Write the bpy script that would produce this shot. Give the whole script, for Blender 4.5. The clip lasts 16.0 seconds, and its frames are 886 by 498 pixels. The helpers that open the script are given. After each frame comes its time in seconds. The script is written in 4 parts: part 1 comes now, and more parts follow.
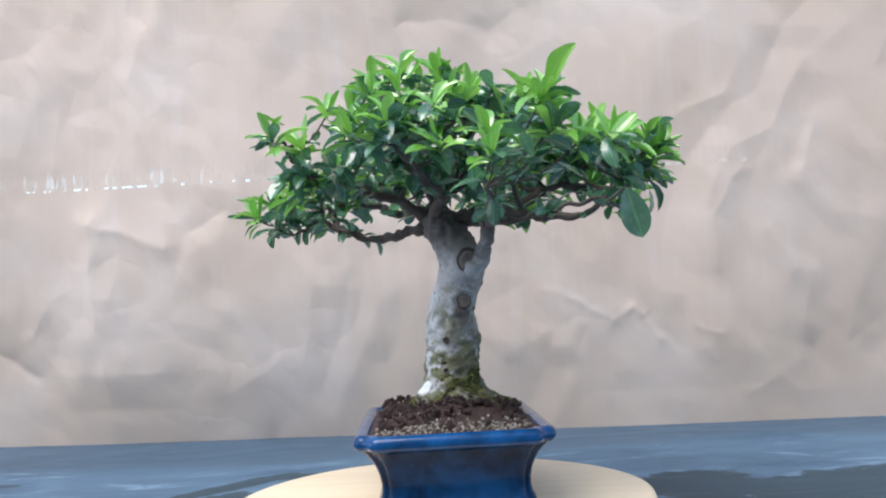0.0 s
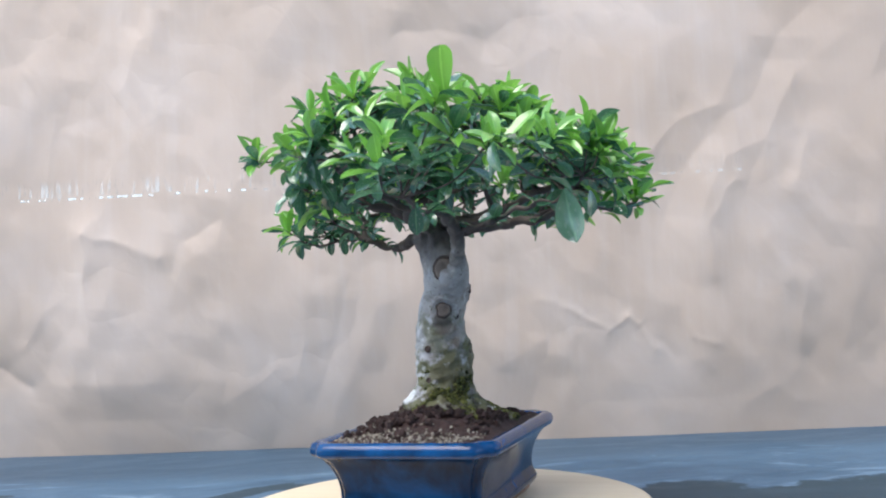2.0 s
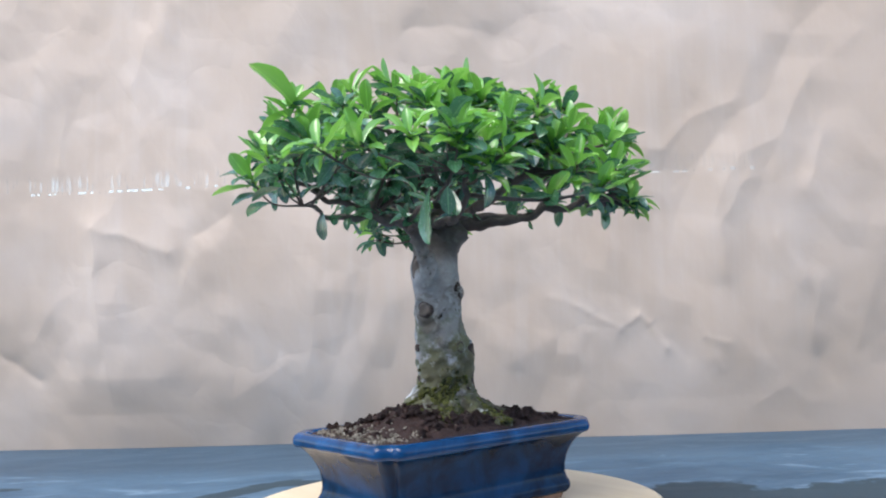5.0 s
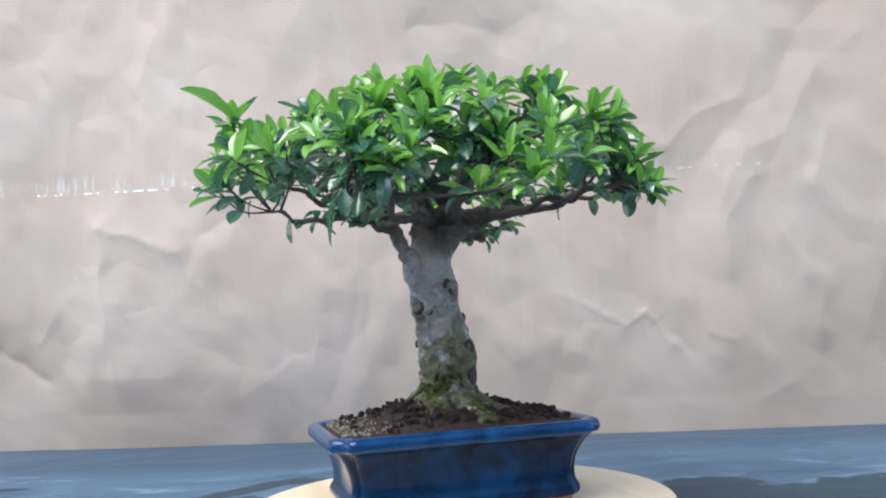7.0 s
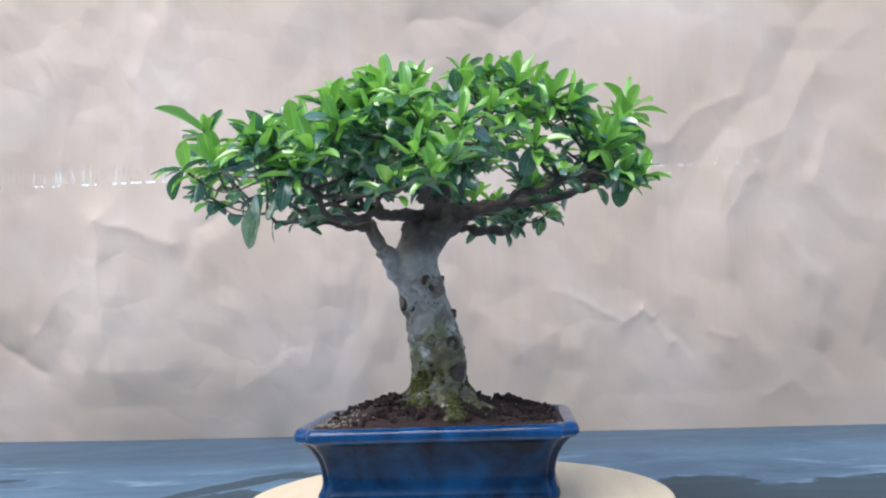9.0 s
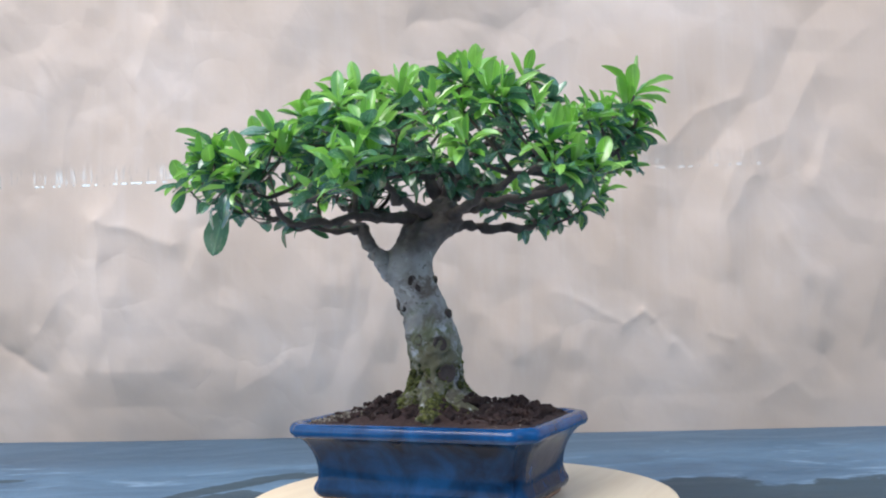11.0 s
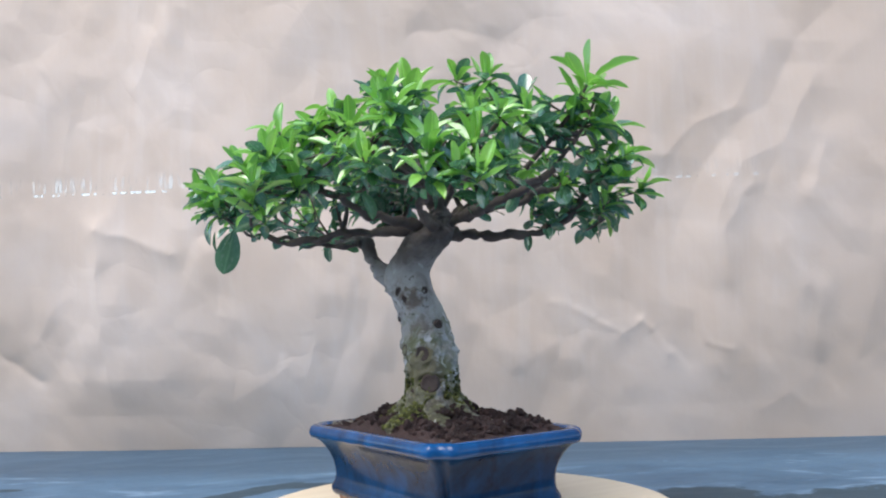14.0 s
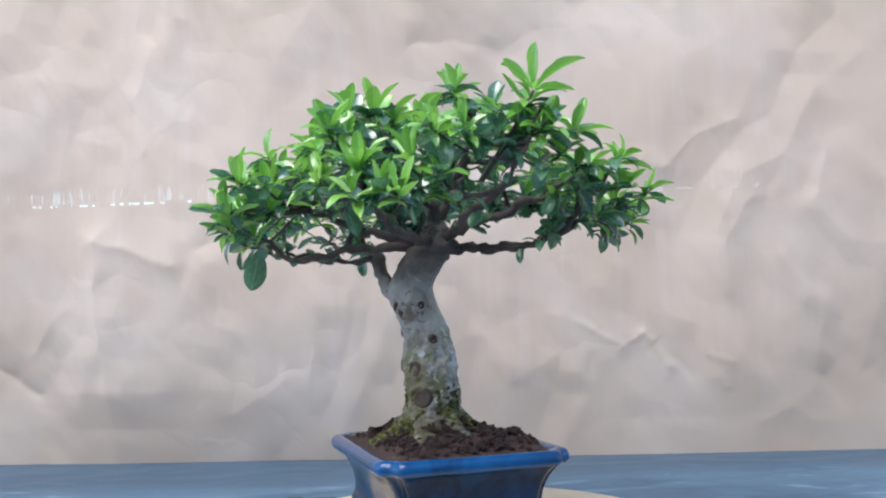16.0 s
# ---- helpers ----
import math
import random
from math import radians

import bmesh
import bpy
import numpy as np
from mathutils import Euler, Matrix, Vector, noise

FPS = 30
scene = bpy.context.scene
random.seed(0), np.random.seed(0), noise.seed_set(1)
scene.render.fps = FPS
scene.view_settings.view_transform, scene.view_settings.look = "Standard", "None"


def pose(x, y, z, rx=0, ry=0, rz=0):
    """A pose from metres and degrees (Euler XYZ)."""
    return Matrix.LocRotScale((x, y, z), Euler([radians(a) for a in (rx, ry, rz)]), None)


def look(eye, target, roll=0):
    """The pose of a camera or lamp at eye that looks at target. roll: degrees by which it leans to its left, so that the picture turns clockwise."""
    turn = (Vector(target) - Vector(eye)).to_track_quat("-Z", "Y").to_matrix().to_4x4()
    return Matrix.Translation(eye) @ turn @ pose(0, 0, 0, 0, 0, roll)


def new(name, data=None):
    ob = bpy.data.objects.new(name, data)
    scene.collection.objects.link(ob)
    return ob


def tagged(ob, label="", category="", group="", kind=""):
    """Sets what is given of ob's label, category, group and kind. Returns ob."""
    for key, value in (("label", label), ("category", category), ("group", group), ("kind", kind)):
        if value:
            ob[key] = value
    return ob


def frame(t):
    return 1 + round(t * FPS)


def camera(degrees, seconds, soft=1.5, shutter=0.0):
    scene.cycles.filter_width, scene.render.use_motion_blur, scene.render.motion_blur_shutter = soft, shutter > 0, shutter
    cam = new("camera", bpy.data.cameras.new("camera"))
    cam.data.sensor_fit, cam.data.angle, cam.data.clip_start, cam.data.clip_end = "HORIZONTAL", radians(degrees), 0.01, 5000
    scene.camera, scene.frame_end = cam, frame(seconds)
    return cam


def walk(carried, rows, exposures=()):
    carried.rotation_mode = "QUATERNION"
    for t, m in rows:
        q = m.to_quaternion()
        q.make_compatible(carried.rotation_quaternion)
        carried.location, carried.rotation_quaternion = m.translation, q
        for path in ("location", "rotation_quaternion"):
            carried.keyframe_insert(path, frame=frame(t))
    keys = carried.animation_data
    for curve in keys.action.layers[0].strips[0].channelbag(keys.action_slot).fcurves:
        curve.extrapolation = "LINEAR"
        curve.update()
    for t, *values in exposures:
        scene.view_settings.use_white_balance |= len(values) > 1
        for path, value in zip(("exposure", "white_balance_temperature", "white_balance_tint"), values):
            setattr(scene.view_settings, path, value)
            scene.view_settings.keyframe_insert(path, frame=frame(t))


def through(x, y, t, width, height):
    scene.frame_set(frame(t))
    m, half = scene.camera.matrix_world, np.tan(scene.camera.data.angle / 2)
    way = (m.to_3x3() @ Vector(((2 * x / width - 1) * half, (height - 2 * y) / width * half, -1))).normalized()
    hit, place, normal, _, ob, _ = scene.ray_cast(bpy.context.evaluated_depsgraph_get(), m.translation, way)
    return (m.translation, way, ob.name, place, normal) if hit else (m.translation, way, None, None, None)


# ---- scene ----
cam = camera(54.5, 16.0, soft=2.1)
PATH = [
    (0.0, pose(0.0007, -0.5343, 0.1339, 94.10, 2.91, -0.34)),
    (0.5, pose(-0.0000, -0.5340, 0.1314, 94.11, 2.82, -0.44)),
    (1.0, pose(-0.0004, -0.5339, 0.1312, 94.18, 2.84, -0.54)),
    (1.5, pose(-0.0009, -0.5341, 0.1317, 94.60, 2.92, -0.46)),
    (2.0, pose(0.0009, -0.5325, 0.1317, 94.87, 2.85, -0.61)),
    (2.5, pose(0.0015, -0.5317, 0.1332, 94.93, 2.18, -0.60)),
    (3.0, pose(0.0012, -0.5300, 0.1332, 94.89, 2.11, -0.51)),
    (3.5, pose(0.0016, -0.5306, 0.1334, 94.73, 2.27, -0.27)),
    (4.0, pose(0.0023, -0.5291, 0.1333, 94.59, 2.30, -0.05)),
    (6.5, pose(-0.0007, -0.5285, 0.1321, 94.65, 2.42, 0.07)),
    (7.0, pose(-0.0007, -0.5292, 0.1306, 94.65, 2.71, 0.29)),
    (7.5, pose(0.0001, -0.5290, 0.1304, 94.64, 3.21, 0.27)),
    (8.0, pose(0.0008, -0.5295, 0.1307, 94.53, 3.14, 0.20)),
    (8.5, pose(0.0005, -0.5277, 0.1310, 94.36, 2.42, 0.01)),
    (9.0, pose(0.0006, -0.5266, 0.1311, 94.31, 2.12, 0.20)),
    (11.5, pose(-0.0005, -0.5255, 0.1293, 94.50, 1.92, 0.13)),
    (12.0, pose(0.0001, -0.5250, 0.1295, 94.43, 1.46, 0.18)),
    (12.5, pose(-0.0013, -0.5248, 0.1284, 94.39, 1.41, 0.26)),
    (13.0, pose(-0.0013, -0.5264, 0.1293, 94.57, 1.52, 0.25)),
    (13.5, pose(-0.0008, -0.5273, 0.1296, 94.87, 2.05, 0.34)),
    (14.0, pose(-0.0009, -0.5282, 0.1303, 95.05, 1.96, 0.04)),
    (14.5, pose(-0.0009, -0.5280, 0.1315, 95.31, 2.07, 0.18)),
    (15.0, pose(0.0002, -0.5258, 0.1322, 95.20, 1.76, 0.17)),
    (15.5, pose(-0.0007, -0.5246, 0.1325, 95.48, 1.78, 0.13)),
    (16.0, pose(-0.0009, -0.5240, 0.1339, 95.63, 1.96, 0.01)),
]
walk(cam, PATH)

# ---- world and light ----
world = bpy.data.worlds.new("world")
scene.world = world
world.use_nodes = True
sky = world.node_tree.nodes.new("ShaderNodeTexSky")
sky.sky_type, sky.sun_disc = "NISHITA", False
sky.sun_elevation, sky.sun_rotation = radians(56), radians(222)
world.node_tree.links.new(sky.outputs[0], world.node_tree.nodes["Background"].inputs[0])
world.node_tree.nodes["Background"].inputs[1].default_value = 0.15
sun = new("sun", bpy.data.lights.new("sun", "SUN"))
sun.data.energy, sun.data.angle, sun.data.color = 1.35, radians(45), (1.0, 0.965, 0.93)
sun.matrix_world = look((-0.48, -0.55, 1.1), (0, 0, 0))
scene.view_settings.exposure = 1.31


# ---- material helpers ----
def material(name):
    m = bpy.data.materials.new(name)
    m.use_nodes = True
    return m, m.node_tree, m.node_tree.nodes["Principled BSDF"]


def node(tree, kind, **values):
    n = tree.nodes.new("ShaderNode" + kind)
    for key, value in values.items():
        n.inputs[key.replace("_", " ")].default_value = value
    return n


def noise_tex(tree, coords, scale, detail=4.0, rough=0.55, distort=0.0):
    n = node(tree, "TexNoise", Scale=scale, Detail=detail, Roughness=rough, Distortion=distort)
    tree.links.new(coords, n.inputs["Vector"])
    return n.outputs["Fac"]


def ramp(tree, fac, *stops):
    r = tree.nodes.new("ShaderNodeValToRGB")
    tree.links.new(fac, r.inputs[0])
    while len(r.color_ramp.elements) < len(stops):
        r.color_ramp.elements.new(0.5)
    for e, (at, colour) in zip(r.color_ramp.elements, stops):
        e.position, e.color = at, (*colour, 1)
    return r.outputs[0]


def mix(tree, fac, a, b, blend="MIX"):
    m = tree.nodes.new("ShaderNodeMix")
    m.data_type, m.blend_type = "RGBA", blend
    for value, socket in ((fac, m.inputs[0]), (a, m.inputs[6]), (b, m.inputs[7])):
        if isinstance(value, bpy.types.NodeSocket):
            tree.links.new(value, socket)
        else:
            socket.default_value = value if isinstance(value, float) else (*value, 1)
    return m.outputs[2]


def math_node(tree, op, a, b=0.0, clamp=False):
    m = tree.nodes.new("ShaderNodeMath")
    m.operation, m.use_clamp = op, clamp
    for value, socket in ((a, m.inputs[0]), (b, m.inputs[1])):
        if isinstance(value, bpy.types.NodeSocket):
            tree.links.new(value, socket)
        else:
            socket.default_value = value
    return m.outputs[0]


def span(tree, value, lo, hi, a=0.0, b=1.0):
    m = tree.nodes.new("ShaderNodeMapRange")
    m.interpolation_type = "SMOOTHSTEP"
    tree.links.new(value, m.inputs[0])
    for i, v in enumerate((lo, hi, a, b)):
        m.inputs[i + 1].default_value = v
    return m.outputs[0]


def bump(tree, bsdf, height, strength, distance=0.001):
    b = node(tree, "Bump", Strength=strength, Distance=distance)
    tree.links.new(height, b.inputs["Height"])
    tree.links.new(b.outputs[0], bsdf.inputs["Normal"])


def coords_of(tree, scale=None):
    c = tree.nodes.new("ShaderNodeTexCoord").outputs["Object"]
    if scale:
        m = node(tree, "Mapping", Scale=scale)
        tree.links.new(c, m.inputs["Vector"])
        c = m.outputs[0]
    return c


# ---- materials ----
def kraft_paper():
    m, t, b = material("kraft_paper")
    c = coords_of(t)
    fibre = noise_tex(t, coords_of(t, (260, 260, 18)), 1.0, 4, 0.6)
    blotch = noise_tex(t, c, 6.0, 4, 0.5, 0.5)
    fine = noise_tex(t, c, 900.0, 2, 0.6)
    col = ramp(t, blotch, (0.32, (0.560, 0.436, 0.338)), (0.5, (0.594, 0.474, 0.380)), (0.68, (0.628, 0.520, 0.438)))
    col = mix(t, span(t, fibre, 0.45, 0.75, 0.0, 0.07), col, (0.66, 0.57, 0.50))
    # whitish vertical streaks: the paper's sheen painted into its colour
    sheen_streaks = math_node(t, "MULTIPLY", span(t, noise_tex(t, coords_of(t, (60, 60, 5)), 1.0, 4, 0.6), 0.42, 0.75), span(t, noise_tex(t, c, 3.2, 2, 0.5), 0.42, 0.62))
    col = mix(t, math_node(t, "MULTIPLY", sheen_streaks, 0.16), col, (0.72, 0.66, 0.61))
    crumple = node(t, "TexVoronoi", Scale=17.0)
    crumple.feature = "DISTANCE_TO_EDGE"
    wobble = node(t, "TexNoise", Scale=9.0, Detail=3.0)
    t.links.new(c, wobble.inputs["Vector"])
    warped = t.nodes.new("ShaderNodeVectorMath")
    warped.operation = "MULTIPLY_ADD"
    t.links.new(wobble.outputs["Color"], warped.inputs[0])
    warped.inputs[1].default_value = (0.12, 0.12, 0.12)
    t.links.new(c, warped.inputs[2])
    t.links.new(warped.outputs[0], crumple.inputs["Vector"])
    fold = math_node(t, "POWER", span(t, crumple.outputs["Distance"], 0.0, 0.35), 0.5)
    soft = noise_tex(t, c, 34.0, 3, 0.5, 0.8)
    t.links.new(col, b.inputs["Base Color"])
    b.inputs["Roughness"].default_value = 0.62
    b.inputs["Specular IOR Level"].default_value = 0.35
    relief = math_node(t, "ADD", math_node(t, "MULTIPLY", fine, 0.10), math_node(t, "MULTIPLY", fibre, 0.05))
    relief = math_node(t, "ADD", relief, math_node(t, "MULTIPLY", math_node(t, "MULTIPLY", fold, span(t, noise_tex(t, c, 5.5, 2), 0.42, 0.62)), 1.3))
    relief = math_node(t, "ADD", relief, math_node(t, "MULTIPLY", soft, 1.1))
    bump(t, b, relief, 0.15, 0.0022)
    # worn perforated fold: tiny holes that let the daylight behind through
    sep = t.nodes.new("ShaderNodeSeparateXYZ")
    t.links.new(c, sep.inputs[0])
    x, z = sep.outputs[0], sep.outputs[2]
    line = math_node(t, "ADD", 0.2835, math_node(t, "MULTIPLY", x, -0.022))
    dz = math_node(t, "SUBTRACT", z, line)
    in_row = math_node(t, "LESS_THAN", math_node(t, "ABSOLUTE", dz), 0.0013)
    dots = noise_tex(t, coords_of(t, (165, 165, 60)), 1.0, 1, 0.4)
    row = math_node(t, "MULTIPLY", in_row, span(t, dots, 0.52, 0.62))
    above = math_node(t, "MULTIPLY", span(t, dz, 0.001, 0.004), span(t, dz, 0.009, 0.024, 1.0, 0.0))
    slits = noise_tex(t, coords_of(t, (230, 230, 30)), 1.0, 2, 0.5)
    patch = noise_tex(t, coords_of(t, (22, 22, 4)), 1.0, 1, 0.5)
    torn = math_node(t, "MULTIPLY", above, span(t, math_node(t, "ADD", slits, math_node(t, "MULTIPLY", patch, 0.45)), 0.72, 0.92))
    reach = math_node(t, "MAXIMUM", math_node(t, "LESS_THAN", x, -0.185), math_node(t, "MULTIPLY", math_node(t, "LESS_THAN", x, 0.34), 0.3))
    hole = math_node(t, "MULTIPLY", math_node(t, "MAXIMUM", math_node(t, "MULTIPLY", row, 0.65), math_node(t, "MULTIPLY", torn, 0.34)), reach)
    clear = t.nodes.new("ShaderNodeBsdfTransparent")
    clear.inputs[0].default_value = (1.0, 0.86, 0.76, 1)
    thin = t.nodes.new("ShaderNodeBsdfTranslucent")
    t.links.new(col, thin.inputs[0])
    body = t.nodes.new("ShaderNodeMixShader")
    body.inputs[0].default_value = 0.12
    t.links.new(b.outputs[0], body.inputs[1])
    t.links.new(thin.outputs[0], body.inputs[2])
    top = t.nodes.new("ShaderNodeMixShader")
    t.links.new(hole, top.inputs[0])
    t.links.new(body.outputs[0], top.inputs[1])
    t.links.new(clear.outputs[0], top.inputs[2])
    t.links.new(top.outputs[0], t.nodes["Material Output"].inputs[0])
    return m


def slate_table():
    m, t, b = material("painted_table")
    c = coords_of(t)
    large = noise_tex(t, coords_of(t, (7, 11, 7)), 1.0, 5, 0.6, 0.6)
    streak = noise_tex(t, coords_of(t, (8, 22, 8)), 1.0, 6, 0.66, 1.6)
    fine = noise_tex(t, c, 320.0, 3, 0.6)
    col = ramp(t, large, (0.35, (0.047, 0.094, 0.144)), (0.65, (0.094, 0.170, 0.244)))
    col = mix(t, span(t, streak, 0.52, 0.70, 0.0, 0.65), col, (0.26, 0.37, 0.465))
    sep = t.nodes.new("ShaderNodeSeparateXYZ")
    t.links.new(c, sep.inputs[0])
    # duller, darker strip along the paper, with an uneven edge
    dull = span(t, math_node(t, "ADD", sep.outputs[1], math_node(t, "MULTIPLY", math_node(t, "SUBTRACT", large, 0.5), 0.25)), 0.24, 0.33, 0.0, 0.75)
    col = mix(t, dull, col, (0.046, 0.078, 0.112))
    # damp stains with ragged edges
    wob = math_node(t, "MULTIPLY", math_node(t, "SUBTRACT", noise_tex(t, c, 42.0, 4, 0.6), 0.5), 1.9)
    damp = None
    for cx, cy, rx, ry, turn in ((-0.175, 0.175, 0.050, 0.020, 1.0), (-0.128, 0.208, 0.040, 0.012, 0.1), (-0.165, 0.120, 0.032, 0.034, 0.0), (-0.305, 0.130, 0.026, 0.019, 0.1),
                                 (-0.392, 0.232, 0.024, 0.008, 0.0), (0.185, 0.095, 0.055, 0.053, 0.0), (0.310, 0.068, 0.125, 0.056, 0.1)):
        dx = math_node(t, "SUBTRACT", sep.outputs[0], cx)
        dy = math_node(t, "SUBTRACT", math_node(t, "SUBTRACT", sep.outputs[1], cy), math_node(t, "MULTIPLY", dx, turn))
        e = math_node(t, "ADD", math_node(t, "POWER", math_node(t, "ABSOLUTE", math_node(t, "DIVIDE", dx, rx)), 2.0),
                      math_node(t, "POWER", math_node(t, "ABSOLUTE", math_node(t, "DIVIDE", dy, ry)), 2.0))
        e = span(t, math_node(t, "ADD", e, wob), 0.85, 1.05, 1.0, 0.0)
        damp = e if damp is None else math_node(t, "MAXIMUM", damp, e)
    col = mix(t, math_node(t, "MULTIPLY", damp, 0.9), col, (0.027, 0.048, 0.060))
    t.links.new(col, b.inputs["Base Color"])
    t.links.new(math_node(t, "ADD", span(t, streak, 0.3, 0.7, 0.44, 0.56), math_node(t, "MULTIPLY", damp, 0.06)), b.inputs["Roughness"])
    b.inputs["Specular IOR Level"].default_value = 0.22
    bump(t, b, math_node(t, "ADD", fine, math_node(t, "MULTIPLY", streak, 2.0)), 0.25, 0.0006)
    return m


def pale_wood():
    m, t, b = material("pale_wood")
    ring = noise_tex(t, coords_of(t, (5, 75, 75)), 1.0, 4, 0.6, 0.5)
    blotch = noise_tex(t, coords_of(t), 14.0, 3, 0.55)
    col = ramp(t, ring, (0.3, (0.68, 0.54, 0.36)), (0.62, (0.78, 0.65, 0.46)), (0.8, (0.72, 0.57, 0.39)))
    col = mix(t, span(t, blotch, 0.4, 0.75, 0.0, 0.35), col, (0.74, 0.62, 0.45))
    knots = noise_tex(t, coords_of(t, (24, 60, 24)), 1.0, 2, 0.5)
    col = mix(t, span(t, knots, 0.74, 0.80, 0.0, 0.7), col, (0.30, 0.18, 0.10))
    t.links.new(col, b.inputs["Base Color"])
    b.inputs["Roughness"].default_value = 0.48
    bump(t, b, ring, 0.2, 0.0004)
    return m


def blue_glaze(name, deep, light, lo, hi, coat, shine, uneven, gloss):
    m, t, b = material(name)
    c = coords_of(t)
    cloud = noise_tex(t, c, 38.0, 4, 0.6, 0.8)
    run = noise_tex(t, coords_of(t, (90, 90, 22)), 1.0, 3, 0.55)
    fac = math_node(t, "ADD", math_node(t, "MULTIPLY", cloud, 0.78), math_node(t, "MULTIPLY", run, 0.22))
    t.links.new(ramp(t, fac, (lo, deep), (hi, light)), b.inputs["Base Color"])
    t.links.new(span(t, cloud, 0.3, 0.7, gloss, gloss + 0.12), b.inputs["Roughness"])
    b.inputs["Coat Weight"].default_value = coat
    b.inputs["Specular IOR Level"].default_value = shine
    b.inputs["Coat Roughness"].default_value = 0.06
    bump(t, b, math_node(t, "ADD", noise_tex(t, c, 55.0, 3, 0.5), math_node(t, "MULTIPLY", noise_tex(t, c, 220.0, 2, 0.5), 0.2)), uneven, 0.002)
    return m


def bare_clay():
    m, t, b = material("bare_clay")
    c = coords_of(t)
    t.links.new(ramp(t, noise_tex(t, c, 120.0, 4), (0.3, (0.26, 0.14, 0.09)), (0.7, (0.42, 0.27, 0.19))), b.inputs["Base Color"])
    b.inputs["Roughness"].default_value = 0.85
    bump(t, b, noise_tex(t, c, 700.0, 3), 0.4, 0.0006)
    return m


def bark(name, mossy):
    m, t, b = material(name)
    c = coords_of(t)
    large = noise_tex(t, c, 55.0, 4, 0.6, 0.4)
    mid = noise_tex(t, c, 190.0, 5, 0.65)
    fine = noise_tex(t, c, 900.0, 3, 0.6)
    if mossy:
        sep = t.nodes.new("ShaderNodeSeparateXYZ")
        t.links.new(c, sep.inputs[0])
        z = math_node(t, "ADD", sep.outputs[2], 0.07)
        col = ramp(t, large, (0.28, (0.20, 0.18, 0.17)), (0.42, (0.34, 0.315, 0.298)), (0.58, (0.45, 0.437, 0.435)), (0.78, (0.56, 0.57, 0.60)))
        col = mix(t, math_node(t, "MULTIPLY", span(t, mid, 0.56, 0.68, 0.0, 0.85), span(t, z, 0.105, 0.14, 1.0, 0.25)), col, (0.085, 0.065, 0.052))
        patches = noise_tex(t, c, 46.0, 5, 0.65, 0.8)
        col = mix(t, math_node(t, "MULTIPLY", span(t, patches, 0.54, 0.62, 0.0, 0.8), span(t, z, 0.12, 0.155, 1.0, 0.45)), col, (0.165, 0.128, 0.102))
        lichen = noise_tex(t, c, 105.0, 4, 0.65, 1.2)
        col = mix(t, span(t, lichen, 0.58, 0.66, 0.0, 0.6), col, (0.58, 0.58, 0.57))
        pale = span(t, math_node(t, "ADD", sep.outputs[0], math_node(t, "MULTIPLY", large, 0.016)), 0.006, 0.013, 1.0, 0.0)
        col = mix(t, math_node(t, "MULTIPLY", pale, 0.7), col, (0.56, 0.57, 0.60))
        flecks = span(t, noise_tex(t, c, 330.0, 3, 0.6), 0.62, 0.68)
        col = mix(t, math_node(t, "MULTIPLY", flecks, 0.8), col, (0.10, 0.08, 0.07))
        brown = span(t, math_node(t, "ADD", z, math_node(t, "MULTIPLY", large, 0.05)), 0.183, 0.205)
        col = mix(t, math_node(t, "MULTIPLY", brown, 0.9), col, (0.092, 0.069, 0.059))
        low = span(t, math_node(t, "SUBTRACT", z, math_node(t, "MULTIPLY", math_node(t, "SUBTRACT", large, 0.5), 0.16)), 0.098, 0.150, 1.0, 0.0)
        patchy = math_node(t, "MAXIMUM", span(t, noise_tex(t, c, 120.0, 4, 0.6), 0.36, 0.50), span(t, z, 0.078, 0.092, 0.9, 0.0))
        col = mix(t, math_node(t, "MULTIPLY", low, math_node(t, "MULTIPLY", patchy, 0.9)), col, (0.125, 0.125, 0.042))
        for spot, reach, tone in (((0.0185, 0.003, 0.104), 0.0165, (0.135, 0.115, 0.052)), ((0.0205, -0.004, 0.1475), 0.0085, (0.16, 0.115, 0.085)),
                                  ((0.0150, -0.0200, 0.131), 0.0085, (0.15, 0.12, 0.095)), ((0.0170, -0.0170, 0.104), 0.0120, (0.14, 0.125, 0.062))):
            gap = t.nodes.new("ShaderNodeVectorMath")
            gap.operation = "DISTANCE"
            t.links.new(c, gap.inputs[0])
            gap.inputs[1].default_value = (spot[0], spot[1], spot[2] - 0.07)
            ragged = math_node(t, "ADD", gap.outputs["Value"], math_node(t, "MULTIPLY", math_node(t, "SUBTRACT", lichen, 0.5), reach * 2.0))
            col = mix(t, span(t, ragged, reach * 0.55, reach * 0.95, 0.85, 0.0), col, tone)
        grime = math_node(t, "MULTIPLY", span(t, noise_tex(t, c, 170.0, 4, 0.65), 0.42, 0.58), span(t, z, 0.082, 0.100, 1.0, 0.0))
        col = mix(t, math_node(t, "MULTIPLY", grime, 0.8), col, (0.050, 0.040, 0.024))
        crust = math_node(t, "MULTIPLY", low, span(t, noise_tex(t, c, 120.0, 3, 0.6, 1.0), 0.62, 0.70))
        col = mix(t, math_node(t, "MULTIPLY", crust, 0.8), col, (0.62, 0.62, 0.58))
    else:
        col = ramp(t, large, (0.3, (0.060, 0.043, 0.037)), (0.7, (0.125, 0.098, 0.085)))
        col = mix(t, span(t, mid, 0.55, 0.7, 0.0, 0.6), col, (0.05, 0.035, 0.03))
